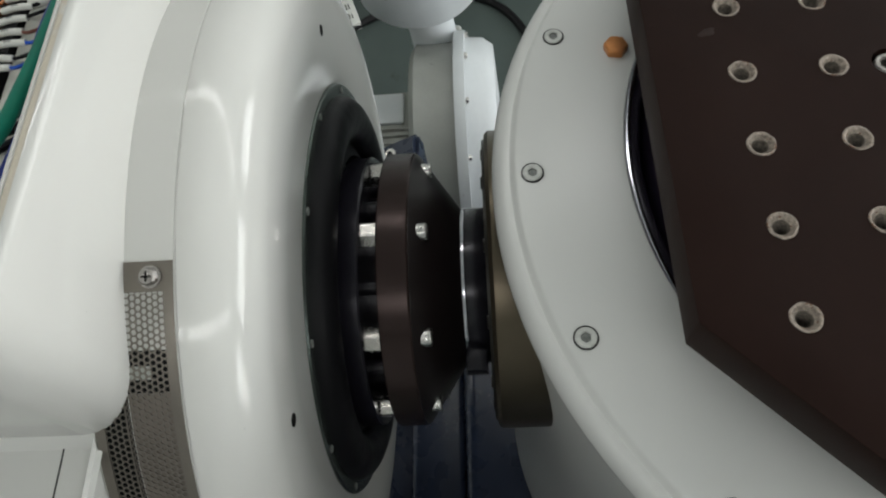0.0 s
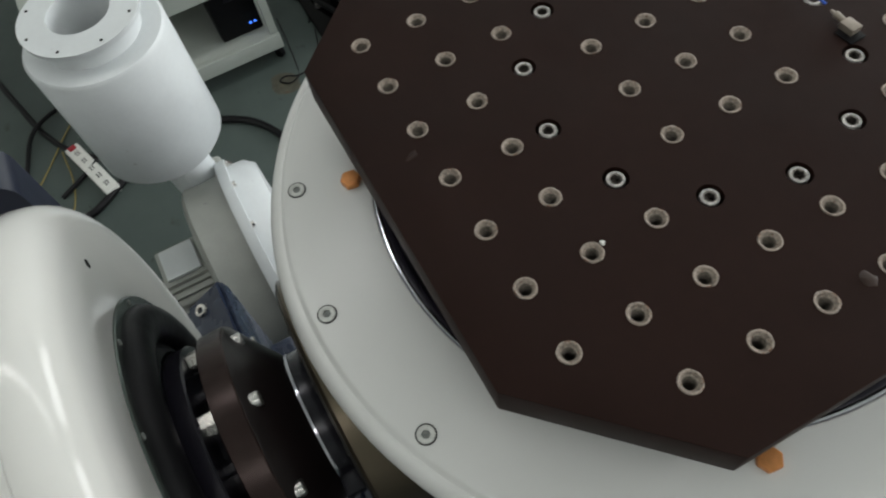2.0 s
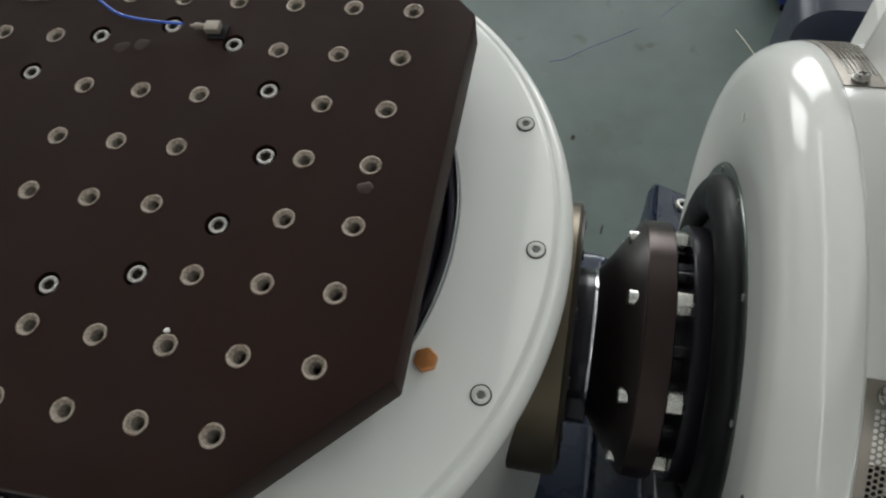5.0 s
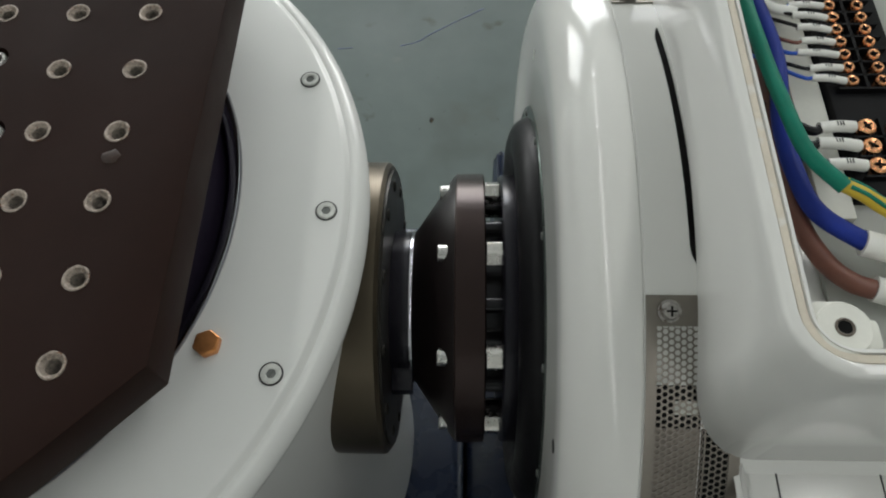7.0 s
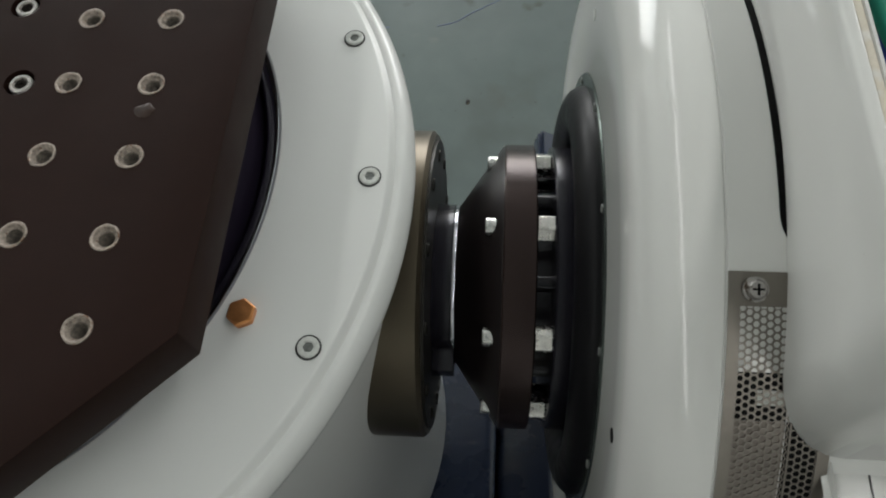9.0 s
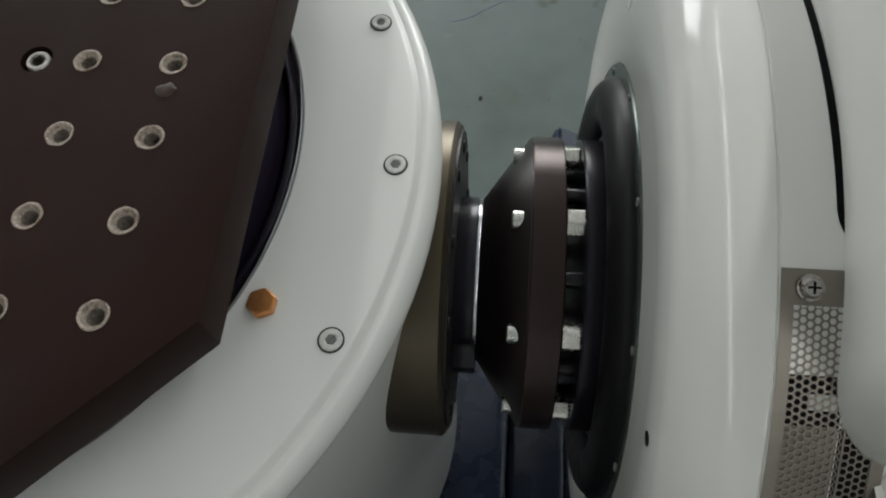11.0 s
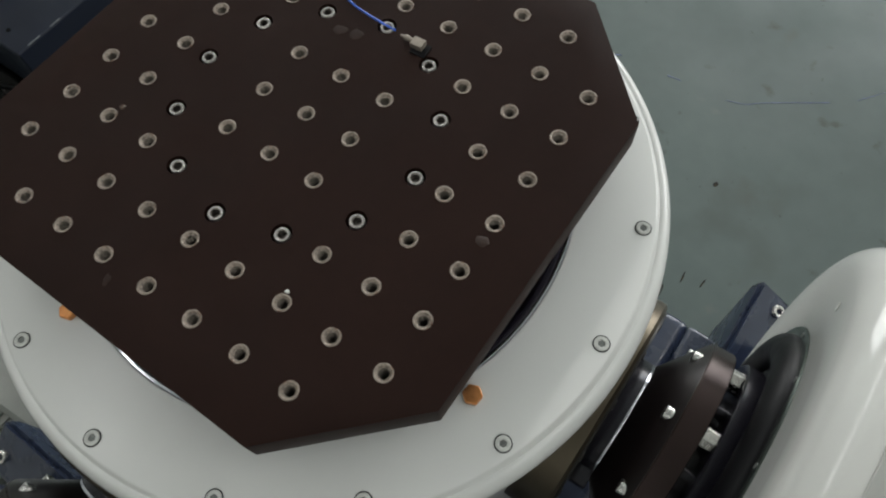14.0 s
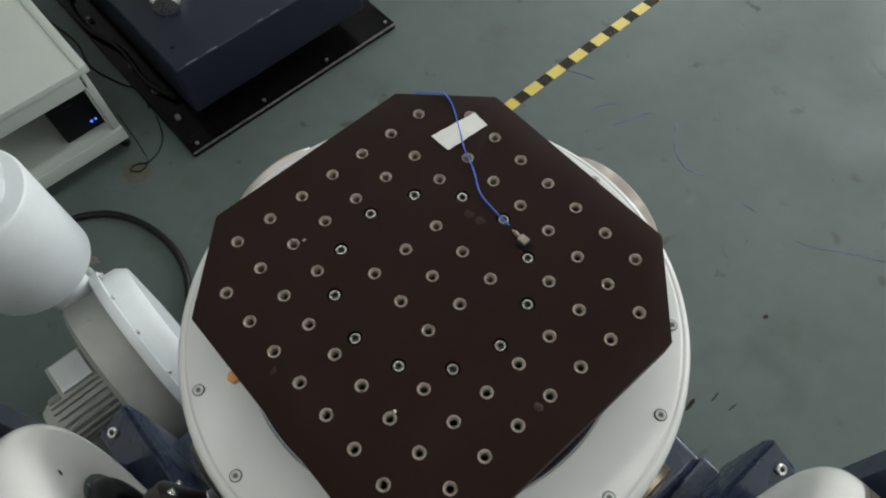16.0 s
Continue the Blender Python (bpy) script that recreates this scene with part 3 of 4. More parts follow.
def exciter(which, shift, wires):
    S = side(which, shift)
    t = thing("electrodynamic_exciter", S @ Vector((0.8, 0, -ZA)), "white drum-shaped electrodynamic exciter with an open terminal box", "exciter", "exciters beside the table")
    # drum: front face, rounded edge, seam, band
    prof = [(0.1755, 0.470), (0.1755, 0.4550), (0.1770, 0.454), (0.243, 0.454)]
    prof += [(0.243 + 0.036 * math.sin(k * math.pi / 20), 0.490 - 0.036 * math.cos(k * math.pi / 20)) for k in range(1, 11)]
    prof += [(0.2790, 0.4902), (0.2783, 0.4906), (0.2783, 0.4913), (0.2790, 0.4917), (0.2790, 1.20), (0.26, 1.21), (0, 1.21)]
    part("drum", moved(lathe(prof, 144), S @ ALONG), WHITE, t, "white gloss-painted drum")
    part("retaining_ring", moved(lathe([(0.148, 0.4530), (0.1742, 0.4530), (0.1752, 0.4540), (0.1752, 0.4562), (0.148, 0.4562)], 96, True), S @ ALONG), RETAIN, t, "grey-green steel retaining ring")
    # rolled rubber skirt
    roll = [(0.1660, 0.4600), (0.1655, 0.4535)]
    roll += [(0.1460 + 0.0193 * math.cos(k * math.pi / 16), 0.4535 - 0.0150 * math.sin(k * math.pi / 16)) for k in range(17)]
    roll += [(0.1240, 0.4535), (0.1200, 0.4500), (0.1145, 0.4480), (0.108, 0.460)]
    part("rubber_skirt", moved(lathe(roll, 96), S @ ALONG), RUBBER, t, "black rolled rubber skirt")
    msk = mesh_of("skirt_screw", moved(socket_screw(0.0028, 0.001, 0.002, 0.0014), ALONG @ pose(0, 0, 0, 180)), SOCKETGREY, 30)
    for k in range(12):
        a = k * math.tau / 12 + 0.12
        p = S @ Vector((0.4530, 0.1695 * math.cos(a), 0.1695 * math.sin(a)))
        o = shared("skirt_screw", msk, p, t)
        o.matrix_basis = Matrix.Translation(p - ORIGIN[t.name]) @ S.to_3x3().to_4x4()
    # two small tapped holes in the face
    for l, h in ((-0.1568, 0.158), (0.140, 0.168)):
        p = Vector((0.4536, l, h))
        bm = moved(lathe([(0, 0), (0.0042, 0), (0.0042, 0.0006), (0.0034, 0.0008), (0, 0.0008)], 16), S @ Matrix.Translation(p) @ ALONG)
        part("face_hole", bm, PLUG if which == "east" and l > 0 else DARKHOLE, t, "small tapped hole in the face")
    # vents: backing, black sheets for the openings' shade and perforated sheet on both shoulders
    for sgn, s0, s1 in ((1, 0.106 if which == "east" else 0.101, 0.40), (-1, 0.095, 0.36)):
        f = Matrix.Diagonal((1, sgn, 1, 1))
        v = part("vent_frame", moved(curved_sheet(s0, s0 + 0.0155, 0.4915, 0.5185, RD + 0.0002, RD + 0.0009, 6), S @ f), VENT, t, "brushed steel vent sheet end")
        part("perforated_sheet", moved(perforated(s0 + 0.0146, s1, 0.4915, 0.5225, RD + 0.0008, 0.0035, 0.74), S @ f), VENT, v, smooth=0)
        if sgn > 0:
            part("perforated_sheet", moved(perforated(s0 + 0.0674, s1, 0.5216, 0.5360, RD + 0.0008, 0.0035, 0.80, 0.0), S @ f), VENT, v, smooth=0)
            part("sheet_edge", moved(curved_sheet(s0 + 0.0674, s1, 0.5345, 0.5400, RD + 0.0002, RD + 0.0010, 16), S @ f), VENT, v, "plain edge of the vent sheet")
            part("vent_opening_shade", moved(curved_sheet(s0 + 0.0674, s1, 0.5200, 0.5345, RD - 0.001, RD + 0.00025, 12), S @ f), DARKHOLE, v, "black sheet painted as the shade in the opening behind the vent")
        part("vent_opening_shade", moved(curved_sheet(s0 + 0.0450, s0 + 0.0672, 0.4962, 0.5195, RD - 0.001, RD + 0.0003, 8), S @ f), DARKHOLE, v, "black sheet painted as the shade in the opening behind the vent")
        part("vent_shade", moved(curved_sheet(s0 + 0.0674, s1, 0.4950, 0.5195, RD - 0.001, RD + 0.0002, 12), S @ f), VENTBACK, v, "brown-grey backing behind the vent")
        part("vent_label", moved(curved_sheet(s0 + 0.0530, s0 + 0.0600, 0.5062, 0.5185, RD + 0.0001, RD + 0.00037, 2), S @ f), GREYCAST, v, "small grey label inside the vent")
        p = on_drum(s0 + 0.0085, 0.5030, RD + 0.0013)
        p.y *= sgn
        ang = (s0 + 0.0085) / RD * sgn
        bm = lathe([(0.0058, 0), (0.0058, 0.0012), (0.0052, 0.0014), (0.0048, 0.0014), (0.0046, 0.0030), (0.0036, 0.0044), (0, 0.0048)], 24)
        sc = part("vent_screw", moved(bm, S @ Matrix.Translation(p) @ Matrix.Rotation(ang, 4, "X")), SCREW, v, "cross-head screw with washer")
        bm = block(-0.0026, 0.0026, -0.0005, 0.0005, 0.0040, 0.0050, 0)
        block(-0.0005, 0.0005, -0.0026, 0.0026, 0.0040, 0.00502, 0, into=bm)
        part("cross_slot", moved(bm, S @ Matrix.Translation(p) @ Matrix.Rotation(ang, 4, "X")), DARKHOLE, v)
    # narrow black strip on the drum, painted as the shade in the gap
    bm = bmesh.new()
    rows = []
    for k in range(33 if which == "east" else 0):
        s = -0.064 + 0.154 * k / 32
        wide = 0.0034 * min(1, 0.25 + (s + 0.064) / 0.010, 0.2 + (0.090 - s) / 0.008)
        left = 0.5146 - 0.0036 * ((0.090 - s) / 0.154) ** 1.5
        left += 0.0034 - (0.0034 * wide / 0.0036)
        rows.append([bm.verts.new(Vector((a, -r * math.sin(s / RD), r * math.cos(s / RD)))) for a, r in ((left, RD - 0.001), (left + wide, RD - 0.001), (left + wide, RD + 0.0006), (left, RD + 0.0006))])
    for p, q in zip(rows, rows[1:]):
        for j in range(4):
            bm.faces.new((p[j], p[(j + 1) % 4], q[(j + 1) % 4], q[j]))
    if rows:
        bm.faces.new(rows[0]), bm.faces.new(rows[-1][::-1])
        part("seal_gap_shade", moved(bm, S), DARKHOLE, t, "black strip painted as the shade in the gap under the terminal box")
    # terminal box: walls with rounded corners, rim, gasket
    A0, A1, L0, L1, HB, HT = 0.5162, 0.86, -0.1755, 0.1755, 0.200, 0.338
    def ring(off, rad, n=6):
        pts = []
        for cx, cy, st in ((A0 + off + rad, L0 + off + rad, 180), (A1 - off - rad, L0 + off + rad, 270), (A1 - off - rad, L1 - off - rad, 0), (A0 + off + rad, L1 - off - rad, 90)):
            for k in range(n + 1):
                a = radians(st + 90 * k / n)
                pts.append((cx + rad * math.cos(a), cy + rad * math.sin(a)))
        return pts
    bm = bmesh.new()
    levels = [(0.020, 0.030, HB), (0.006, 0.030, HB + 0.004), (0.0, 0.030, HB + 0.018), (0.002, 0.028, HT - 0.04), (0.0040, 0.026, HT - 0.006), (0.0046, 0.026, HT - 0.002), (0.0052, 0.0255, HT - 0.0009), (0.0066, 0.024, HT), (0.0100, 0.021, HT), (0.0108, 0.020, HT - 0.003),
              (0.0140, 0.017, HT - 0.003), (0.0145, 0.016, HT), (0.0160, 0.013, HT - 0.0003), (0.0176, 0.012, HT - 0.004), (0.0195, 0.012, HB + 0.084)]
    rings = [[bm.verts.new((x, y, h)) for x, y in ring(o, r)] for o, r, h in levels]
    for p, q in zip(rings, rings[1:]):
        for k in range(len(p)):
            j = (k + 1) % len(p)
            bm.faces.new((p[k], p[j], q[j], q[k]))
    bm.faces.new(rings[-1]), bm.faces.new(rings[0][::-1])
    box = part("terminal_box", moved(bm, S), WHITE, t, "white open terminal box")
    bm = bmesh.new()
    rr = [[bm.verts.new((x, y, h)) for x, y in ring(o, r)] for o, r, h in ((0.0103, 0.021, HT - 0.0028), (0.0107, 0.0205, HT - 0.0009), (0.0123, 0.0185, HT - 0.0004), (0.0139, 0.017, HT - 0.0009), (0.0143, 0.0165, HT - 0.0028))]
    for p, q in zip(rr, rr[1:]):
        for k in range(len(p)):
            j = (k + 1) % len(p)
            bm.faces.new((p[k], p[j], q[j], q[k]))
    part("gasket", moved(bm, S), GASKET, box, "cream rubber gasket in the rim")
    for ca, cl in ((A0 + 0.0262, L0 + 0.0245), (A0 + 0.0262, L1 - 0.0245)):
        sg = 1 if cl < 0 else -1
        ear = block(A0 + 0.0158, ca + 0.0135, L0 + 0.0158, cl + 0.004, -0.06, -0.0008, 0.003) if sg > 0 else block(A0 + 0.0158, ca + 0.0135, cl - 0.004, L1 - 0.0158, -0.06, -0.0008, 0.003)
        join(ear, block(A0 + 0.0158, ca + 0.002, min(cl - 0.002, cl + 0.0115 * sg), max(cl + 0.002, cl + 0.0115 * sg), -0.06, -0.0010, 0.003))
        join(ear, moved(lathe([(0, -0.06), (0.0108, -0.06), (0.0108, -0.0015), (0.0100, -0.0006), (0, -0.0006)], 28), pose(ca, cl, 0)))
        boss = part("corner_boss", moved(ear, S @ pose(0, 0, HT)), CREAMRIM, box, "white corner ear with a tapped hole")
        part("bush", moved(lathe([(0.0026, -0.002), (0.0038, -0.002), (0.0038, -0.0002), (0.0032, 0.0000), (0.0026, -0.0005)], 20, True), S @ pose(ca, cl, HT)), BORE, box, "dull bronze bush")
        part("bush_hole", moved(lathe([(0, -0.003), (0.0028, -0.003), (0.0028, -0.0004), (0, -0.0004)], 20), S @ pose(ca, cl, HT)), DARKHOLE, box)
    # casing below the box on both flanks
    for sg in (-1, 1):
        bm = block(0.5415, 1.15, sg * 0.165, sg * 0.235, -0.10, HB + 0.012, 0.004)
        flank = part("flank_casing", moved(bm, S), WHITE, t, "white side casing with seams")
        for sa in (0.5585, 0.6105):
            part("seam", moved(block(sa, sa + 0.0008, sg * 0.167, sg * 0.2325, HB + 0.0110, HB + 0.01235, 0), S), SEAM, flank)
    if wires:
        terminals(S, box, A0, HT)
    # navy cradle: cross wall, lugs, arms
    c = thing("exciter_cradle", S @ Vector((0.5, 0, -ZA)), "navy blue welded steel cradle under the exciter", "cradle", "exciter cradles")
    part("cross_wall", moved(block(0.405, 0.50, -0.46, 0.46, -ZA, -0.70, 0.012, 3), S), NAVY, c)
    for sg in (-1, 1):
        bm = bmesh.new()
        sect = [(0.452, -0.75), (0.452, -0.462), (0.460, -0.444), (0.540, -0.488), (0.540, -0.75)]
        va = [bm.verts.new((a, sg * 0.16, h)) for a, h in sect]
        vb = [bm.verts.new((a, sg * 0.492, h)) for a, h in sect]
        bm.faces.new(va), bm.faces.new(vb[::-1])
        for k in range(5):
            j = (k + 1) % 5
            bm.faces.new((va[k], va[j], vb[j], vb[k]))
        bmesh.ops.bevel(bm, geom=bm.edges[:], offset=0.008, segments=2, affect="EDGES")
        lug = part("lug", moved(bm, S), NAVY, c)
        p = Vector((0.508, sg * 0.460, -0.4715))
        part("lug_bolt", moved(socket_screw(0.012, 0.008, 0.012, 0.006), S @ Matrix.Translation(p) @ Matrix.Rotation(0.503, 4, "Y")), ZINC, lug, "zinc socket bolt")
        sect = [(0.88, -ZA + 0.02), (0.88, 0.070), (0.85, 0.104)] + [(0.557 - 0.032 * math.sin(k * math.pi / 16), 0.076 + 0.032 * math.cos(k * math.pi / 16)) for k in range(9)] + [(0.525, -ZA + 0.02)]
        bm = bmesh.new()
        va = [bm.verts.new((a, sg * 0.330, h)) for a, h in sect]
        vb = [bm.verts.new((a, sg * 0.388, h)) for a, h in sect]
        bm.faces.new(va), bm.faces.new(vb[::-1])
        for k in range(len(va)):
            j = (k + 1) % len(va)
            bm.faces.new((va[k], va[j], vb[j], vb[k]))
        arm = part("arm", moved(bm, S), ARMNAVY, c, "navy arm plate with a rounded shoulder", 30)
        bm = moved(lathe([(0, 0), (0.015, 0), (0.015, 0.001), (0, 0.001)], 24), S @ pose(0.612, sg * 0.357, 0.1078))
        part("arm_hole", bm, DARKHOLE, arm, "dark round hole in the arm")
    part("sled", moved(block(0.50, 1.25, -0.50, 0.50, -ZA, -0.80, 0.015, 3), S), NAVY, c)
    return t


def terminals(S, box, A0, HT):
    """Two columns of screw terminals with sleeved wires, and the heavy cables."""
    base = HT - 0.040
    inner, S = S, S @ Matrix.Translation((-0.012, -0.008, 0))
    part("terminal_strip", moved(block(0.600, 0.640, -0.060, 0.150, base - 0.03, base - 0.002, 0.002), S), PCBLACK, box, "black terminal strip")
    part("mounting_plate", moved(block(0.578, 0.668, -0.135, 0.155, HT - 0.0535, HT - 0.0505, 0.001), S), GREYCAST, box, "grey mounting plate under the terminals")
    part("mounting_rail", moved(block(0.583, 0.599, -0.070, 0.150, HT - 0.0505, base - 0.006, 0.001), S), CREAMRIM, box, "pale rail beside the terminal strip")
    rnd = random.Random(3)
    wires = [BLACKWIRE, BLUEWIRE, BROWNWIRE, BLACKWIRE, BLUEWIRE, BLACKWIRE, BROWNWIRE, BLUEWIRE, BLACKWIRE, BLACKWIRE, BROWNWIRE, BLUEWIRE]
    rows = [(0.1216 - 0.0088 * k, False) for k in range(14)] + [(-0.0219, True), (-0.0335, True), (-0.0450, True)]
    for k, (l, big) in enumerate(rows):
        r = 0.0034 if not big else 0.0046
        for a in (0.6113, 0.6262):
            bm = lathe([(0, -0.002), (r, -0.002), (r, 0.0022), (r * 0.8, 0.0032), (r * 0.3, 0.0026), (0, 0.0026)], 14)
            sc = part("terminal_screw", moved(bm, S @ pose(a, l, base)), BRASS, box, "copper-coloured terminal screw")
            bm = block(-r * 0.55, r * 0.55, -0.00028, 0.00028, 0.0026, 0.0034, 0)
            block(-0.00028, 0.00028, -r * 0.55, r * 0.55, 0.0026, 0.00342, 0, into=bm)
            part("screw_slot", moved(bm, S @ pose(a, l, base, 0, 0, rnd.uniform(0, 90))), DARKHOLE, box)
        half = 0.0044 if not big else 0.0058
        bm = block(0.604, 0.634, l - half - 0.0006, l - half + 0.0006, base - 0.003, base + 0.0016, 0)
        block(0.6180, 0.6196, l - half, l + half, base - 0.003, base + 0.0016, 0, into=bm)
        part("divider", moved(bm, S), PCBLACK, box)
        rr = 0.0019 if not big else 0.0030
        x1, x0 = 0.6082 if not big else 0.6050, (0.5885 if not big else 0.5865) + rnd.uniform(-0.0025, 0.0025)
        skew = rnd.uniform(-0.002, 0.001)
        part("wire_sleeve", moved(tube([(x0, l + skew, base + 0.003), ((x0 + x1) / 2, l + skew / 2, base + 0.0032), (x1, l, base + 0.0014)], rr, 12), S), SLEEVE, box, "white marked wire sleeve")
        for q in range(3):
            bm = block(-0.0003, 0.0003, -rr * 0.38, rr * 0.38, -0.0003, 0.0002, 0)
            part("marking", moved(bm, S @ pose(x0 + 0.008 + 0.0014 * q, l + skew * 0.6, base + 0.0031 + rr)), INK, box)
        rw = 0.0010 if not big else 0.0023
        bm = tube([(x0 + 0.002, l + skew, base + 0.003), (x0 - 0.006, l + skew + rnd.uniform(-0.002, 0.004), base + 0.003), (0.563, l + 0.018 + rnd.uniform(0, 0.006), base - 0.003), (0.553, l + 0.05, base - 0.014)], rw, 8)
        part("wire", moved(bm, S), wires[k % 12] if not big else BLACKWIRE, box)
    S = inner
    part("relay_block", moved(block(0.600, 0.630, -0.116, -0.088, 0.284, 0.294, 0.002), S), PCBLACK, box, "black relay block inside the box")
    def cable(pts, r, mat, label):
        part("cable", moved(tube(pts, r, 14, 8), S), mat, box, label)
    cable([(0.5455, 0.14, 0.300), (0.5435, 0.06, 0.318), (0.5435, 0.0157, 0.323), (0.5460, -0.0130, 0.323), (0.5488, -0.0345, 0.323), (0.5545, -0.0610, 0.322), (0.5680, -0.0785, 0.320)], 0.0037, GREENWIRE, "thick green sleeved cable")
    cable([(0.5675, -0.0768, 0.320), (0.5760, -0.0815, 0.319), (0.5868, -0.0879, 0.316), (0.62, -0.10, 0.305)], 0.0035, YELLOWWIRE, "yellow and green earth cable")
    for q in (-1, 1):
        cable([(0.5690, -0.0778 + 0.0018 * q, 0.3225), (0.5760, -0.0815 + 0.0019 * q, 0.3216), (0.5868, -0.0879 + 0.0019 * q, 0.3186), (0.62, -0.10 + 0.0019 * q, 0.3076)], 0.0010, GREENWIRE, "green stripe of the earth cable")
    cable([(0.556, 0.12, 0.290), (0.558, 0.05, 0.304), (0.5600, 0.0069, 0.306), (0.5545, -0.0335, 0.306), (0.5556, -0.0635, 0.306), (0.5616, -0.0839, 0.306), (0.5813, -0.1005, 0.306)], 0.0044, NAVYWIRE, "thick navy blue cable")
    cable([(0.552, 0.08, 0.286), (0.556, 0.0, 0.294), (0.5570, -0.036, 0.297), (0.5560, -0.0782, 0.297), (0.5622, -0.1011, 0.297), (0.5726, -0.1133, 0.297), (0.5868, -0.1187, 0.297)], 0.0046, BROWNWIRE, "thick brown cable")
    cable([(0.560, 0.14, 0.296), (0.5565, 0.085, 0.300), (0.5600, 0.055, 0.305), (0.566, 0.049, 0.302), (0.580, 0.047, 0.300)], 0.0030, SLEEVE, "white sleeved cable")
    for x, y, z in ((0.5813, -0.1005, 0.306), (0.5858, -0.1187, 0.297)):
        cable([(x - 0.004, y + 0.002, z), (x + 0.012, y - 0.003, z), (x + 0.030, y - 0.006, z)], 0.0060, SLEEVE, "white heat-shrink sleeve")


fixture_plate()
mark(0.2006, -0.0185, 0.0055, 0.0050, 30, PATCH, "glue_patch", "brown square patch of dried glue on the plate", 0.0008, 3)
mark(0.0975, -0.1404, 0.0022, 0.0016, 10, PAPER, "crumb", "tiny white crumb beside a hole", 0.0016, 4)
mark(-0.0310, -0.2148, 0.0030, 0.0052, 20, STAIN, "scuff_mark", "small grey scuff on the brown plate", 0.0003, 5)
mark(-0.1459, -0.0864, 0.0032, 0.0026, 60, GLUE, "crumb", "small brown crumb beside a hole", 0.0012, 6)
mark(-0.0350, 0.0930, 0.0075, 0.0055, 10, STAIN, "glue_patch", "faint brown glue stain on the plate", 0.0003, 7)
mark(-0.0180, 0.0960, 0.0080, 0.0060, 50, STAIN, "glue_patch", "faint brown glue stain on the plate", 0.0003, 8)
machine_table()
bearing("east", "olive-brown bearing flange on the table housing")
bearing("south", "olive-brown bearing flange on the table housing")
bearing("west", "pale bronze-grey bearing flange on the table housing", 0.036, 0.113, PALEBRONZE)
bearing("north", "pale bronze-grey bearing flange on the table housing", 0.036, 0.113, PALEBRONZE)
coupling("east", 0.0)
coupling("south", 0.003, -0.0055)
exciter("east", 0.0, True)
exciter("south", 0.003, True)


# ---------------------------------------------------------------- small things on the plate
def tape_and_sensor():
    bm = bmesh.new()
    c = [(-0.1597, 0.1372), (-0.1492, 0.2081), (-0.1217, 0.2065), (-0.1264, 0.1390)]
    n = 8
    top = []
    for k in range(n + 1):
        row = []
        for m in range(4):
            u, v = k / n, m / 3
            x = (c[0][0] * (1 - u) + c[1][0] * u) * (1 - v) + (c[3][0] * (1 - u) + c[2][0] * u) * v
            y = (c[0][1] * (1 - u) + c[1][1] * u) * (1 - v) + (c[3][1] * (1 - u) + c[2][1] * u) * v
            lift = 0.0012 * math.exp(-((u - 0.52) / 0.12) ** 2) + 0.0004 * random.random()
            row.append(bm.verts.new((x + random.uniform(-0.0006, 0.0006), y + random.uniform(-0.0006, 0.0006), Z0 + 0.0008 + lift)))
        top.append(row)
    for p, q in zip(top, top[1:]):
        for m in range(3):
            bm.faces.new((p[m], p[m + 1], q[m + 1], q[m]))
    ret = bmesh.ops.extrude_face_region(bm, geom=bm.faces[:])
    for v in ret["geom"]:
        if isinstance(v, bmesh.types.BMVert):
            v.co.z -= 0.0006
    single("paper_tape", bm, PAPER, "strip of white paper tape holding down the blue wire", "tape")
    w = [(-0.235, 0.172), (-0.2165, 0.1869), (-0.2027, 0.1989), (-0.1797, 0.1940), (-0.1359, 0.1699), (-0.1117, 0.1549), (-0.0772, 0.1392), (-0.0459, 0.1220), (-0.0101, 0.1176), (0.0136, 0.1160)]
    z = [-0.004, 0.0014, 0.0014, 0.0014, 0.0014, 0.004, 0.008, 0.006, 0.005, 0.006]
    single("sensor_wire", tube([(x, y, Z0 + h) for (x, y), h in zip(w, z)], 0.0011, 8), BLUEWIRE, "thin blue sensor wire lying across the plate", "wire")
    t = thing("accelerometer", (0.040, 0.108, Z0), "small metal accelerometer cube on a black pad", "sensor")
    part("pad", moved(block(-0.0080, 0.0080, -0.0075, 0.0075, 0.0002, 0.0016, 0.0005), pose(0.0440, 0.1135, Z0, 0, 0, 4)), PCBLACK, t, "black mounting pad")
    part("cube", moved(block(-0.0062, 0.0062, -0.0050, 0.0050, 0.0016, 0.0072, 0.0007), pose(0.0400, 0.1155, Z0, 0, 0, 4)), SENSOR, t, "dull metal cube")
    part("plug", moved(lathe([(0, 0), (0.0024, 0), (0.0024, 0.006), (0.0028, 0.0065), (0.0028, 0.010), (0.0014, 0.011), (0.0014, 0.014), (0, 0.014)], 12), pose(0.0350, 0.1155, Z0 + 0.0048, 0, -88, 2)), SENSOR, t, "small dull connector")


tape_and_sensor()


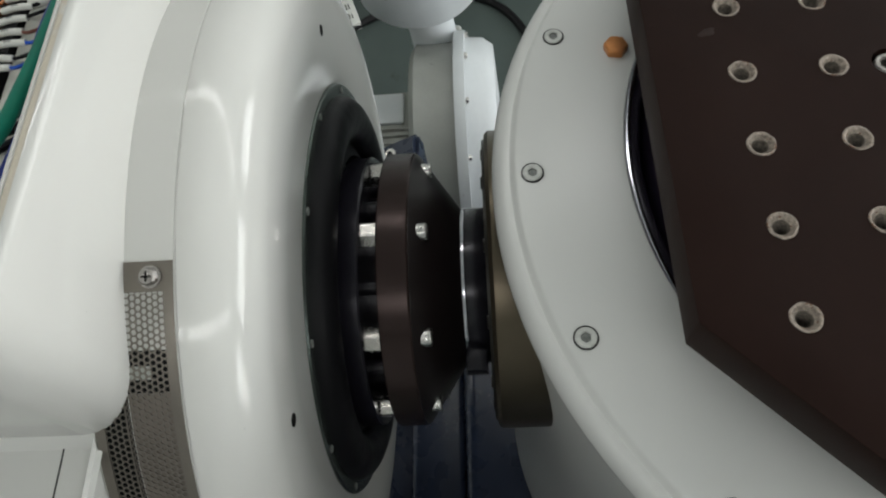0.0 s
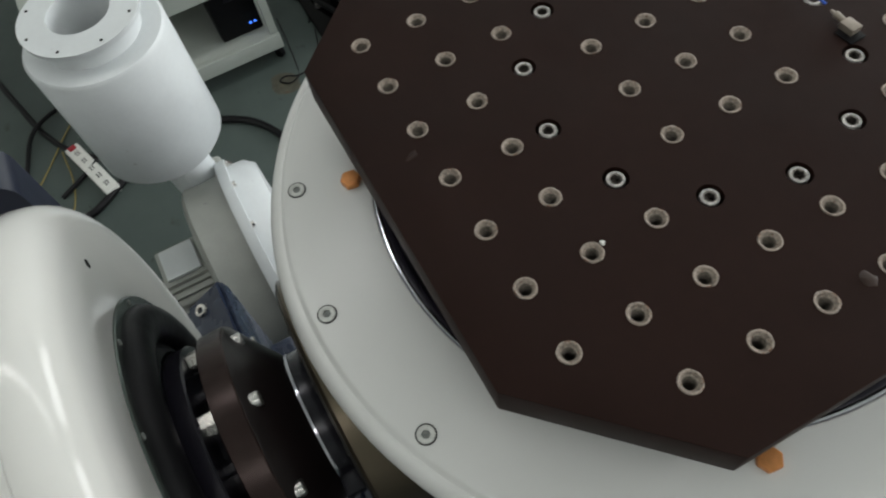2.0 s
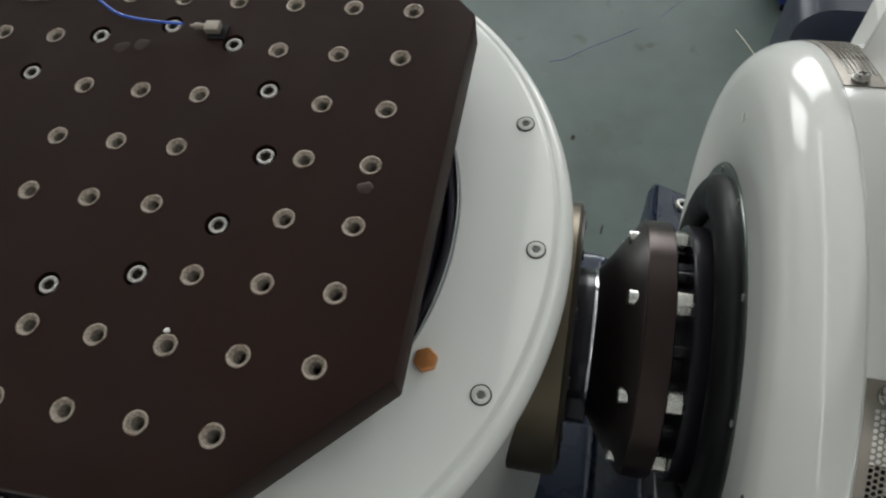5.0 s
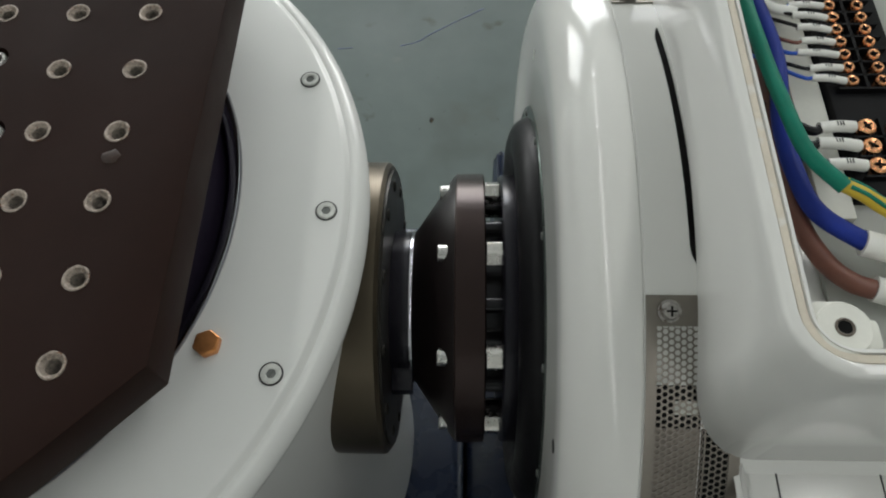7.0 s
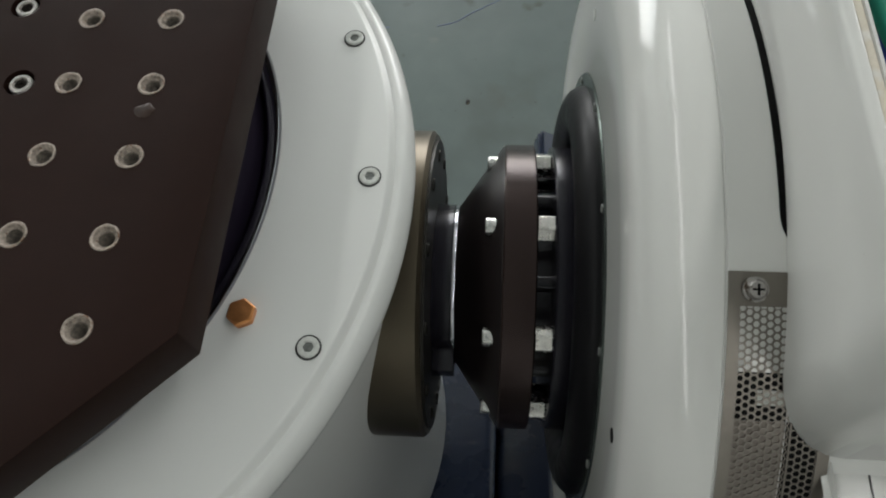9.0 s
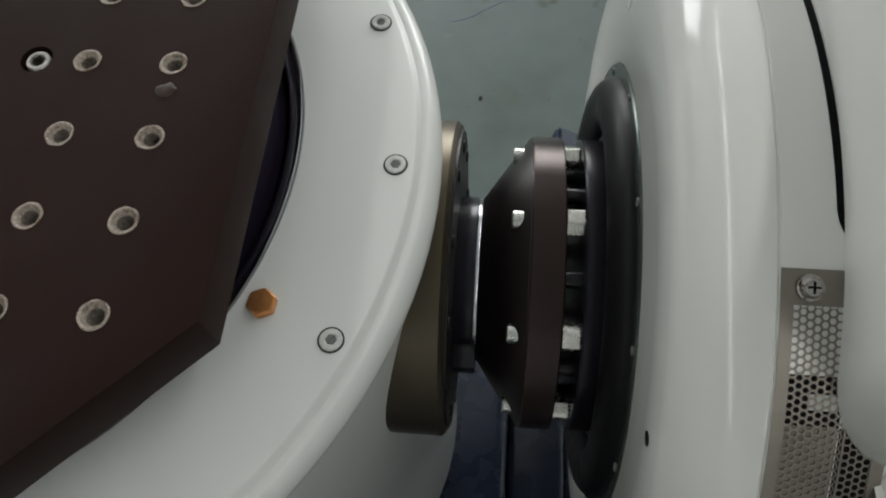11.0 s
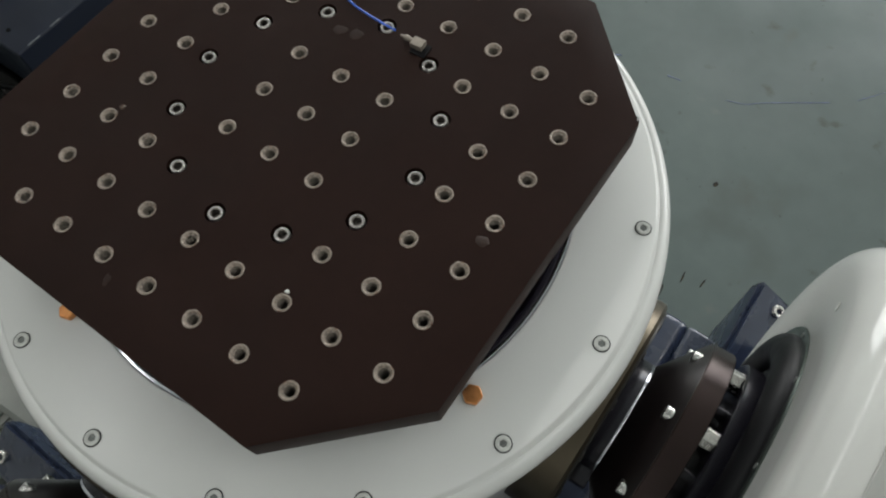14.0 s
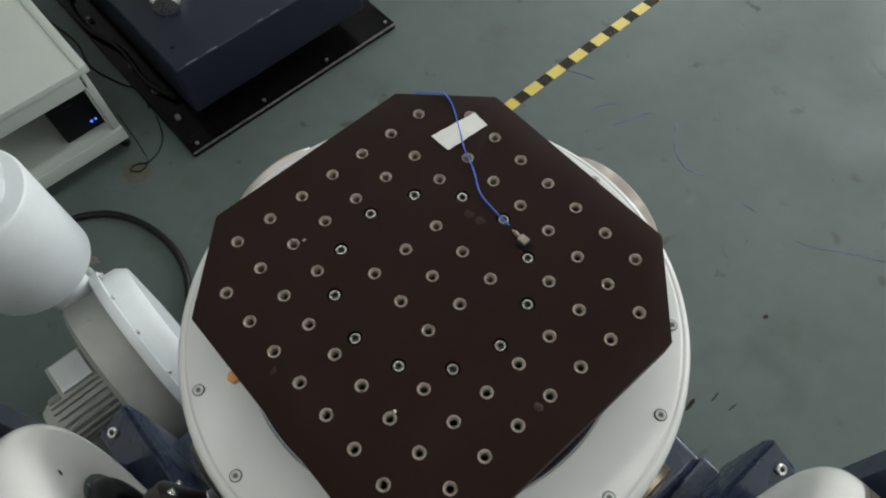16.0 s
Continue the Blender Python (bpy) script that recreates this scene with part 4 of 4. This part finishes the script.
# ---------------------------------------------------------------- blower on the floor
def blower():
    t = thing("blower", (-0.85, -0.45, 0), "white and grey centrifugal blower with an upright silencer", "blower")
    cx, cy = -1.115, -0.505
    prof = [(0.0, 0.655), (0.145, 0.655), (0.153, 0.667), (0.153, 0.990), (0.147, 0.998), (0.105, 1.000), (0.105, 1.045), (0.125, 1.045), (0.126, 1.057), (0.066, 1.058), (0.064, 0.95), (0, 0.95)]
    sil = part("silencer", moved(lathe(prof, 64), pose(cx, cy, 0)), DUCT, t, "white painted silencer drum")
    bm = bmesh.new()
    for k in range(8):
        a = k * math.tau / 8 + 0.2
        join(bm, moved(lathe([(0, 0), (0.0035, 0), (0.0035, 0.0008), (0, 0.0008)], 10), pose(cx + 0.112 * math.cos(a), cy + 0.112 * math.sin(a), 1.0575)))
    part("flange_holes", bm, DARKHOLE, sil)
    part("silencer_mouth", moved(lathe([(0, 0.951), (0.0635, 0.951), (0.0635, 0.957), (0, 0.957)], 40), pose(cx, cy, 0)), DARKHOLE, sil)
    part("neck", tube([(cx, cy, 0.70), (cx + 0.01, cy + 0.01, 0.58), (cx + 0.05, cy + 0.03, 0.42)], 0.060, 32, 4), DUCT, t, "white outlet neck")
    # flat round casing, its axis across
    V = Matrix(((1, 0, 0, -0.86), (0, 0, 1, -0.545), (0, -1, 0, 0.30), (0, 0, 0, 1)))
    part("casing", moved(lathe([(0, 0), (0.270, 0), (0.288, 0.014), (0.288, 0.115), (0, 0.115)], 72), V), GREYCAST, t, "grey cast casing half")
    part("casing_flange", moved(lathe([(0.1, 0.113), (0.312, 0.113), (0.314, 0.117), (0.314, 0.140), (0.1, 0.140)], 72, True), V), DUCT, t, "white casing flange")
    part("cover", moved(lathe([(0.295, 0.138), (0.292, 0.185), (0.272, 0.212), (0.150, 0.222), (0, 0.222)], 72), V), DUCT, t, "white ribbed cover")
    part("inlet_duct", block(-1.20, -0.98, -0.545, -0.415, 0.24, 0.43, 0.02, 3), GREYCAST, t)
    for k in range(14):
        a = k * math.tau / 14
        part("flange_bolt", moved(hexagon(0.008, 0.139, 0.148), V @ pose(0.304 * math.cos(a), 0.304 * math.sin(a), 0)), ZINC, t)
    m = Matrix(((1, 0, 0, -0.86), (0, 0, -1, -0.54), (0, 1, 0, 0.30), (0, 0, 0, 1)))
    part("motor", moved(lathe([(0, 0), (0.078, 0), (0.078, 0.20), (0.066, 0.22), (0, 0.22)], 40), m), GREYCAST, t, "finned grey motor")
    for k in range(24):
        a = k * math.tau / 24
        part("fin", moved(block(0.074, 0.088, -0.002, 0.002, 0.03, 0.19, 0), m @ Matrix.Rotation(a, 4, "Z")), GREYCAST, t)
    part("junction_box", block(-1.005, -0.880, -0.690, -0.568, 0.30, 0.385, 0.008), GREYCAST, t, "grey motor junction box")
    part("junction_lid", block(-0.992, -0.893, -0.677, -0.581, 0.385, 0.398, 0.006), DUCT, t)
    part("foot", block(-1.05, -0.66, -0.66, -0.38, 0.0, 0.06, 0.006), GREYCAST, t)
    part("bracket", block(-0.95, -0.77, -0.60, -0.42, 0.05, 0.2, 0.006), GREYCAST, t)


blower()


# ---------------------------------------------------------------- desk, computer, other machine, floor things
def desk():
    t = thing("trolley_desk", (-2.4, -0.42, 0), "low pale grey steel trolley desk on castors with a lower shelf", "desk")
    x1, y1 = -1.885, -0.035
    part("desktop", block(-3.1, x1, -0.80, y1, 0.440, 0.470, 0.006), DESKMAT, t)
    part("edge_strip", block(-3.1, x1 - 0.002, y1 - 0.028, y1 + 0.006, 0.4385, 0.4735, 0.004), DESKMAT, t, "white edge strip")
    part("apron", block(x1 - 0.022, x1 - 0.006, -0.78, y1 - 0.03, 0.375, 0.440, 0.003), DESKMAT, t)
    part("apron", block(-3.08, x1 - 0.022, y1 - 0.026, y1 - 0.012, 0.375, 0.440, 0.003), DESKMAT, t)
    part("lower_shelf", block(-3.08, x1 - 0.002, -0.78, y1 - 0.010, 0.085, 0.135, 0.006), DESKMAT, t)
    part("shelf_lip", block(x1 - 0.004, x1 + 0.012, -0.78, y1 - 0.010, 0.075, 0.140, 0.004), DESKMAT, t)
    part("back_panel", block(-3.08, -3.06, -0.78, y1 - 0.02, 0.135, 0.440, 0.002), DESKMAT, t)
    for x in (-3.06, x1 - 0.042):
        for y in (-0.78, y1 - 0.042):
            part("leg", block(x, x + 0.036, y, y + 0.030, 0.135, 0.440, 0.003), DESKMAT, t)
            part("castor", moved(lathe([(0, -0.010), (0.022, -0.010), (0.025, -0.007), (0.025, 0.007), (0.022, 0.010), (0, 0.010)], 20), pose(x + 0.01, y + 0.01, 0.026, 90, 0, 30)), PCBLACK, t, "black castor")
            part("castor_fork", block(x, x + 0.026, y, y + 0.026, 0.048, 0.085, 0.004), ZINC, t)
    for x, y in ((-2.62, -0.30), (-2.45, -0.62)):
        part("cable_hole", moved(lathe([(0, 0), (0.012, 0), (0.012, 0.0012), (0, 0.0012)], 16), pose(x, y, 0.4702)), DARKHOLE, t)
    p = thing("computer", (-2.1, -0.25, 0.136), "black desktop computer standing on the desk's shelf", "computer")
    part("case", block(-2.45, -1.965, -0.245, -0.080, 0.1362, 0.425, 0.008), PCBLACK, p)
    part("front_panel", block(-1.965, -1.945, -0.243, -0.082, 0.1385, 0.420, 0.006), PCBLACK, p)
    part("badge", block(-1.946, -1.943, -0.185, -0.145, 0.300, 0.313, 0.001), BLACKSTEEL, p)
    part("power_light", block(-1.946, -1.942, -0.110, -0.102, 0.176, 0.184, 0.001), LED, p, "small blue power light")
    part("power_light", block(-1.946, -1.942, -0.128, -0.119, 0.176, 0.184, 0.001), LED, p, "small blue power light")


def other_machine():
    t = thing("shaker_stand", (-2.4, 0.7, 0), "dark navy steel machine on a black base plate", "machine")
    part("base_plate", block(-3.10, -1.668, 0.108, 1.172, 0.0, 0.030, 0.004), BLACK, t, "black lacquered base plate")
    part("base_rim", block(-1.6690, -1.6655, 0.112, 1.168, 0.020, 0.0312, 0.001), WORNEDGE, t, "bare worn edge of the base plate")
    part("plinth", block(-2.95, -1.90, 0.30, 1.02, 0.030, 0.150, 0.004), BLACK, t, "black plinth")
    part("hood", block(-3.0, -1.728, 0.208, 1.060, 0.145, 0.386, 0.010, 3), DARKNAVY, t, "dark navy painted hood with chipped edges")
    rnd = random.Random(9)
    for k in range(6):
        y = 0.25 + 0.7 * rnd.random()
        part("paint_chip", block(-1.7360, -1.7310, y, y + rnd.uniform(0.010, 0.05), 0.3822, 0.3864, 0.0005), CHIP, t)
    part("spindle", moved(lathe([(0, 0), (0.035, 0), (0.055, 0.02), (0.058, 0.10), (0.045, 0.115), (0, 0.118)], 32), pose(-2.09, 0.40, 0.43, 90, 0, 60)), STEEL, t, "polished steel spindle")
    part("spindle_block", block(-2.25, -2.10, 0.36, 0.50, 0.386, 0.46, 0.008), BLACKSTEEL, t)
    part("turntable", moved(lathe([(0, 0), (0.16, 0), (0.16, 0.03), (0.14, 0.04), (0, 0.042)], 48), pose(-2.32, 0.76, 0.386)), BLACKSTEEL, t, "dark steel turntable")
    part("plug", moved(lathe([(0, 0), (0.008, 0), (0.008, 0.002), (0, 0.002)], 12), pose(-1.84, 0.262, 0.386)), DARKHOLE, t)
    for k in range(6):
        x = -1.86 - 0.19 * k
        part("anchor_bolt", moved(hexagon(0.012, 0.030, 0.050), pose(x, 0.160, 0, 0, 0, 20 * k)), WORNEDGE, t)
    for k in range(4):
        part("anchor_bolt", moved(hexagon(0.008, 0.030, 0.040), pose(-1.698, 0.15 + 0.33 * k, 0, 0, 0, 15 * k)), WORNEDGE, t)
    part("side_cable", tube([(-3.0, 0.16, 0.08), (-2.6, 0.12, 0.05), (-2.35, 0.17, 0.05), (-2.1, 0.16, 0.05), (-1.95, 0.20, 0.06)], 0.012, 10, 6), BLACKWIRE, t, "black cable bundle along the base")


def floor_tape():
    t = thing("hazard_tape", (-0.998, 2.6, 0), "yellow and black striped floor marking tape, worn", "floor tape")
    w, y, k = 0.048, 0.6493, 0
    while y < 4.4:
        d = 0.0625 if k % 2 else 0.0760
        bm = bmesh.new()
        sl = 0.004
        v = [bm.verts.new(q) for q in ((-1.022, y, 0.0009), (-1.022 + w, y + sl, 0.0009), (-1.022 + w, y + d + sl, 0.0009), (-1.022, y + d, 0.0009))]
        u = [bm.verts.new((q.co.x, q.co.y, 0.0001)) for q in v]
        bm.faces.new(v), bm.faces.new(u[::-1])
        for q in range(4):
            r = (q + 1) % 4
            bm.faces.new((u[q], u[r], v[r], v[q]))
        part("stripe", bm, TAPEBLACK if k % 2 else YELLOW, t, "black stripe" if k % 2 else "yellow stripe", 0)
        y += d
        k += 1


desk()
other_machine()
floor_tape()


def rope(name, pts, r, mat, label, category, n=10):
    return single(name, tube(pts, r, n, 8), mat, label, category)


rope("hose", [(-1.60, -1.02, 0.014), (-1.57, -0.92, 0.014), (-1.65, -0.78, 0.014), (-1.72, -0.62, 0.014), (-1.745, -0.45, 0.014), (-1.67, -0.30, 0.014), (-1.53, -0.212, 0.014), (-1.366, -0.181, 0.014), (-1.227, -0.204, 0.014),
     (-1.09, -0.27, 0.014), (-0.95, -0.30, 0.014), (-0.7, -0.30, 0.014)], 0.0135, BLACKWIRE, "thick black rubber hose curled on the floor", "hose", 14)
rope("cable", [(-2.62, -1.16, 0.011), (-2.25, -1.06, 0.011), (-2.0, -0.98, 0.011), (-1.83, -0.86, 0.011), (-1.78, -0.70, 0.011), (-1.86, -0.56, 0.011)], 0.010, BLACKWIRE, "black cable lying on the floor", "cable", 12)
rope("cable", [(-1.60, -1.30, 0.009), (-1.82, -1.12, 0.009), (-2.05, -1.02, 0.03), (-2.14, -0.84, 0.009), (-2.02, -0.72, 0.009), (-1.80, -0.82, 0.028), (-1.70, -1.00, 0.009)], 0.0085, BLACKWIRE, "black cable looped on the floor", "cable", 12)
rope("earth_wire", [(-1.50, -1.06, 0.005), (-1.62, -0.98, 0.005), (-1.75, -0.95, 0.005), (-1.90, -0.95, 0.02)], 0.003, EARTHWIRE, "thin yellow wire to the power strip", "wire", 8)
rope("earth_wire", [(-1.62, -1.20, 0.005), (-1.86, -1.02, 0.005), (-2.05, -0.88, 0.005), (-2.25, -0.66, 0.005)], 0.003, EARTHWIRE, "thin yellow wire lying on the floor", "wire", 8)
THREADS = (((-0.975, 1.556), (-0.925, 1.588), (-0.860, 1.611)), ((-0.700, 1.582), (-0.738, 1.530), (-0.750, 1.480)),
           ((-0.640, 1.490), (-0.612, 1.554), (-0.597, 1.622), (-0.570, 1.648)), ((-0.470, 1.690), (-0.417, 1.610), (-0.350, 1.557), (-0.290, 1.540), (-0.230, 1.566)),
           ((-0.046, 1.572), (0.006, 1.577)), ((0.179, 1.585), (0.242, 1.605), (0.300, 1.650), (0.484, 1.770)), ((0.560, 1.830), (0.640, 1.930), (0.720, 2.000), (0.900, 2.100)))
for k, line in enumerate(THREADS):
    tagged(rope("thread", [(x, y, 0.0008) for x, y in line], (0.0016, 0.0012, 0.0016, 0.0015, 0.0013, 0.0010, 0.0009)[k], THREADMAT, "torn length of thin blue plastic thread on the floor", "thread", 6), group="torn threads")
rope("straw", [(0.831, 1.790, 0.002), (0.862, 1.735, 0.003), (0.897, 1.668, 0.002), (0.925, 1.610, 0.002)], 0.0016, GASKET, "short yellowed strip of plastic on the floor", "litter", 6)
rope("cable", [(-1.93, -0.03, 0.16), (-1.88, -0.03, 0.10), (-1.82, -0.035, 0.004), (-1.775, -0.05, 0.004), (-1.76, -0.09, 0.004), (-1.79, -0.12, 0.004), (-1.80, -0.09, 0.006), (-1.775, -0.045, 0.008), (-1.80, 0.02, 0.004), (-1.86, 0.07, 0.004), (-1.95, 0.10, 0.02)], 0.003, BLACKWIRE, "thin black cable hanging from the desk to the floor", "cable", 8)
rope("cable", [(-2.9, -0.01, 0.006), (-2.6, 0.05, 0.006), (-2.4, 0.03, 0.006), (-2.22, 0.08, 0.006), (-2.12, 0.13, 0.006), (-2.02, 0.10, 0.006)], 0.004, BLACKWIRE, "thin black cable running along the base plate", "cable", 8)


for x, y, sx, sy, turn, seed in ((0.364, 0.885, 0.022, 0.0030, -85, 21), (0.425, 0.900, 0.018, 0.0026, 85, 22), (0.325, 0.800, 0.026, 0.007, 95, 23), (0.61, 0.62, 0.012, 0.006, 10, 24), (0.30, 1.25, 0.010, 0.008, 70, 25)):
    mark(x, y, sx, sy, turn, TAPEBLACK, "scuff_mark", "short black rubber scuff on the floor", 0.0006, seed, 0)
for x, y, sx, sy, turn, seed in ((-1.527, -0.434, 0.028, 0.016, 30, 26), (-1.372, -0.384, 0.024, 0.012, 70, 27)):
    mark(x, y, sx, sy, turn, BARE, "bare_patch", "small bare pinkish patch in the floor paint", 0.0005, seed, 0)
mark(-1.775, -0.105, 0.075, 0.055, 20, RUST, "rust_stain", "faint brown rust stain on the floor paint", 0.0004, 28, 0)


def power_strip():
    t = thing("power_strip", (-1.755, -0.868, 0), "white power strip with a red end on the floor", "power strip")
    m = pose(-1.755, -0.868, 0, 0, 0, 18)
    part("housing", moved(block(-0.145, 0.145, -0.027, 0.027, 0.0, 0.034, 0.006), m), SLEEVE, t)
    for k in range(5):
        bm = block(-0.11 + 0.05 * k, -0.085 + 0.05 * k, -0.006, -0.002, 0.034, 0.0346, 0)
        block(-0.11 + 0.05 * k, -0.085 + 0.05 * k, 0.004, 0.008, 0.034, 0.0346, 0, into=bm)
        part("socket_slot", moved(bm, m), PCBLACK, t)
    part("switch", moved(block(-0.140, -0.120, -0.014, 0.014, 0.034, 0.040, 0.002), m), REDMAT, t, "red rocker switch")


power_strip()


def blue_bin():
    """Blue plastic bin with rounded, tilted walls and offcuts of wire."""
    t = thing("plastic_bin", (1.055, 2.00, 0), "royal blue plastic bin on black castors, holding wire offcuts", "bin")
    m = pose(1.055, 2.00, 0.055, 0, 0, 24)
    bm = bmesh.new()
    lv = [(0.13, 0.10, 0.0), (0.155, 0.12, 0.16), (0.168, 0.132, 0.165), (0.168, 0.132, 0.175), (0.150, 0.116, 0.175), (0.125, 0.095, 0.01)]
    rings = []
    for hx, hy, z in lv:
        rings.append([])
        for cx, cy, st in ((1, 1, 0), (-1, 1, 90), (-1, -1, 180), (1, -1, 270)):
            for k in range(5):
                a = radians(st + 22.5 * k)
                rings[-1].append(bm.verts.new((cx * (hx - 0.03) + 0.03 * math.cos(a), cy * (hy - 0.03) + 0.03 * math.sin(a), z)))
    for p, q in zip(rings, rings[1:]):
        for k in range(len(p)):
            j = (k + 1) % len(p)
            bm.faces.new((p[k], p[j], q[j], q[k]))
    bm.faces.new(rings[0][::-1]), bm.faces.new(rings[-1])
    part("tub", moved(bm, m), ROYAL, t)
    for cx in (-0.09, 0.09):
        for cy in (-0.07, 0.07):
            part("castor", moved(lathe([(0, -0.012), (0.024, -0.012), (0.028, -0.008), (0.028, 0.008), (0.024, 0.012), (0, 0.012)], 20), m @ pose(cx, cy, -0.0265, 90, 0, 20)), PCBLACK, t, "black castor")
    rnd = random.Random(5)
    for k in range(9):
        pts = [(rnd.uniform(-0.11, 0.11), rnd.uniform(-0.08, 0.08), rnd.uniform(0.06, 0.22)) for _ in range(5)]
        part("wire_offcut", moved(tube(pts, 0.0025, 6, 5), m), (BLACKWIRE, YELLOWWIRE, BLUEWIRE)[k % 3], t)


blue_bin()
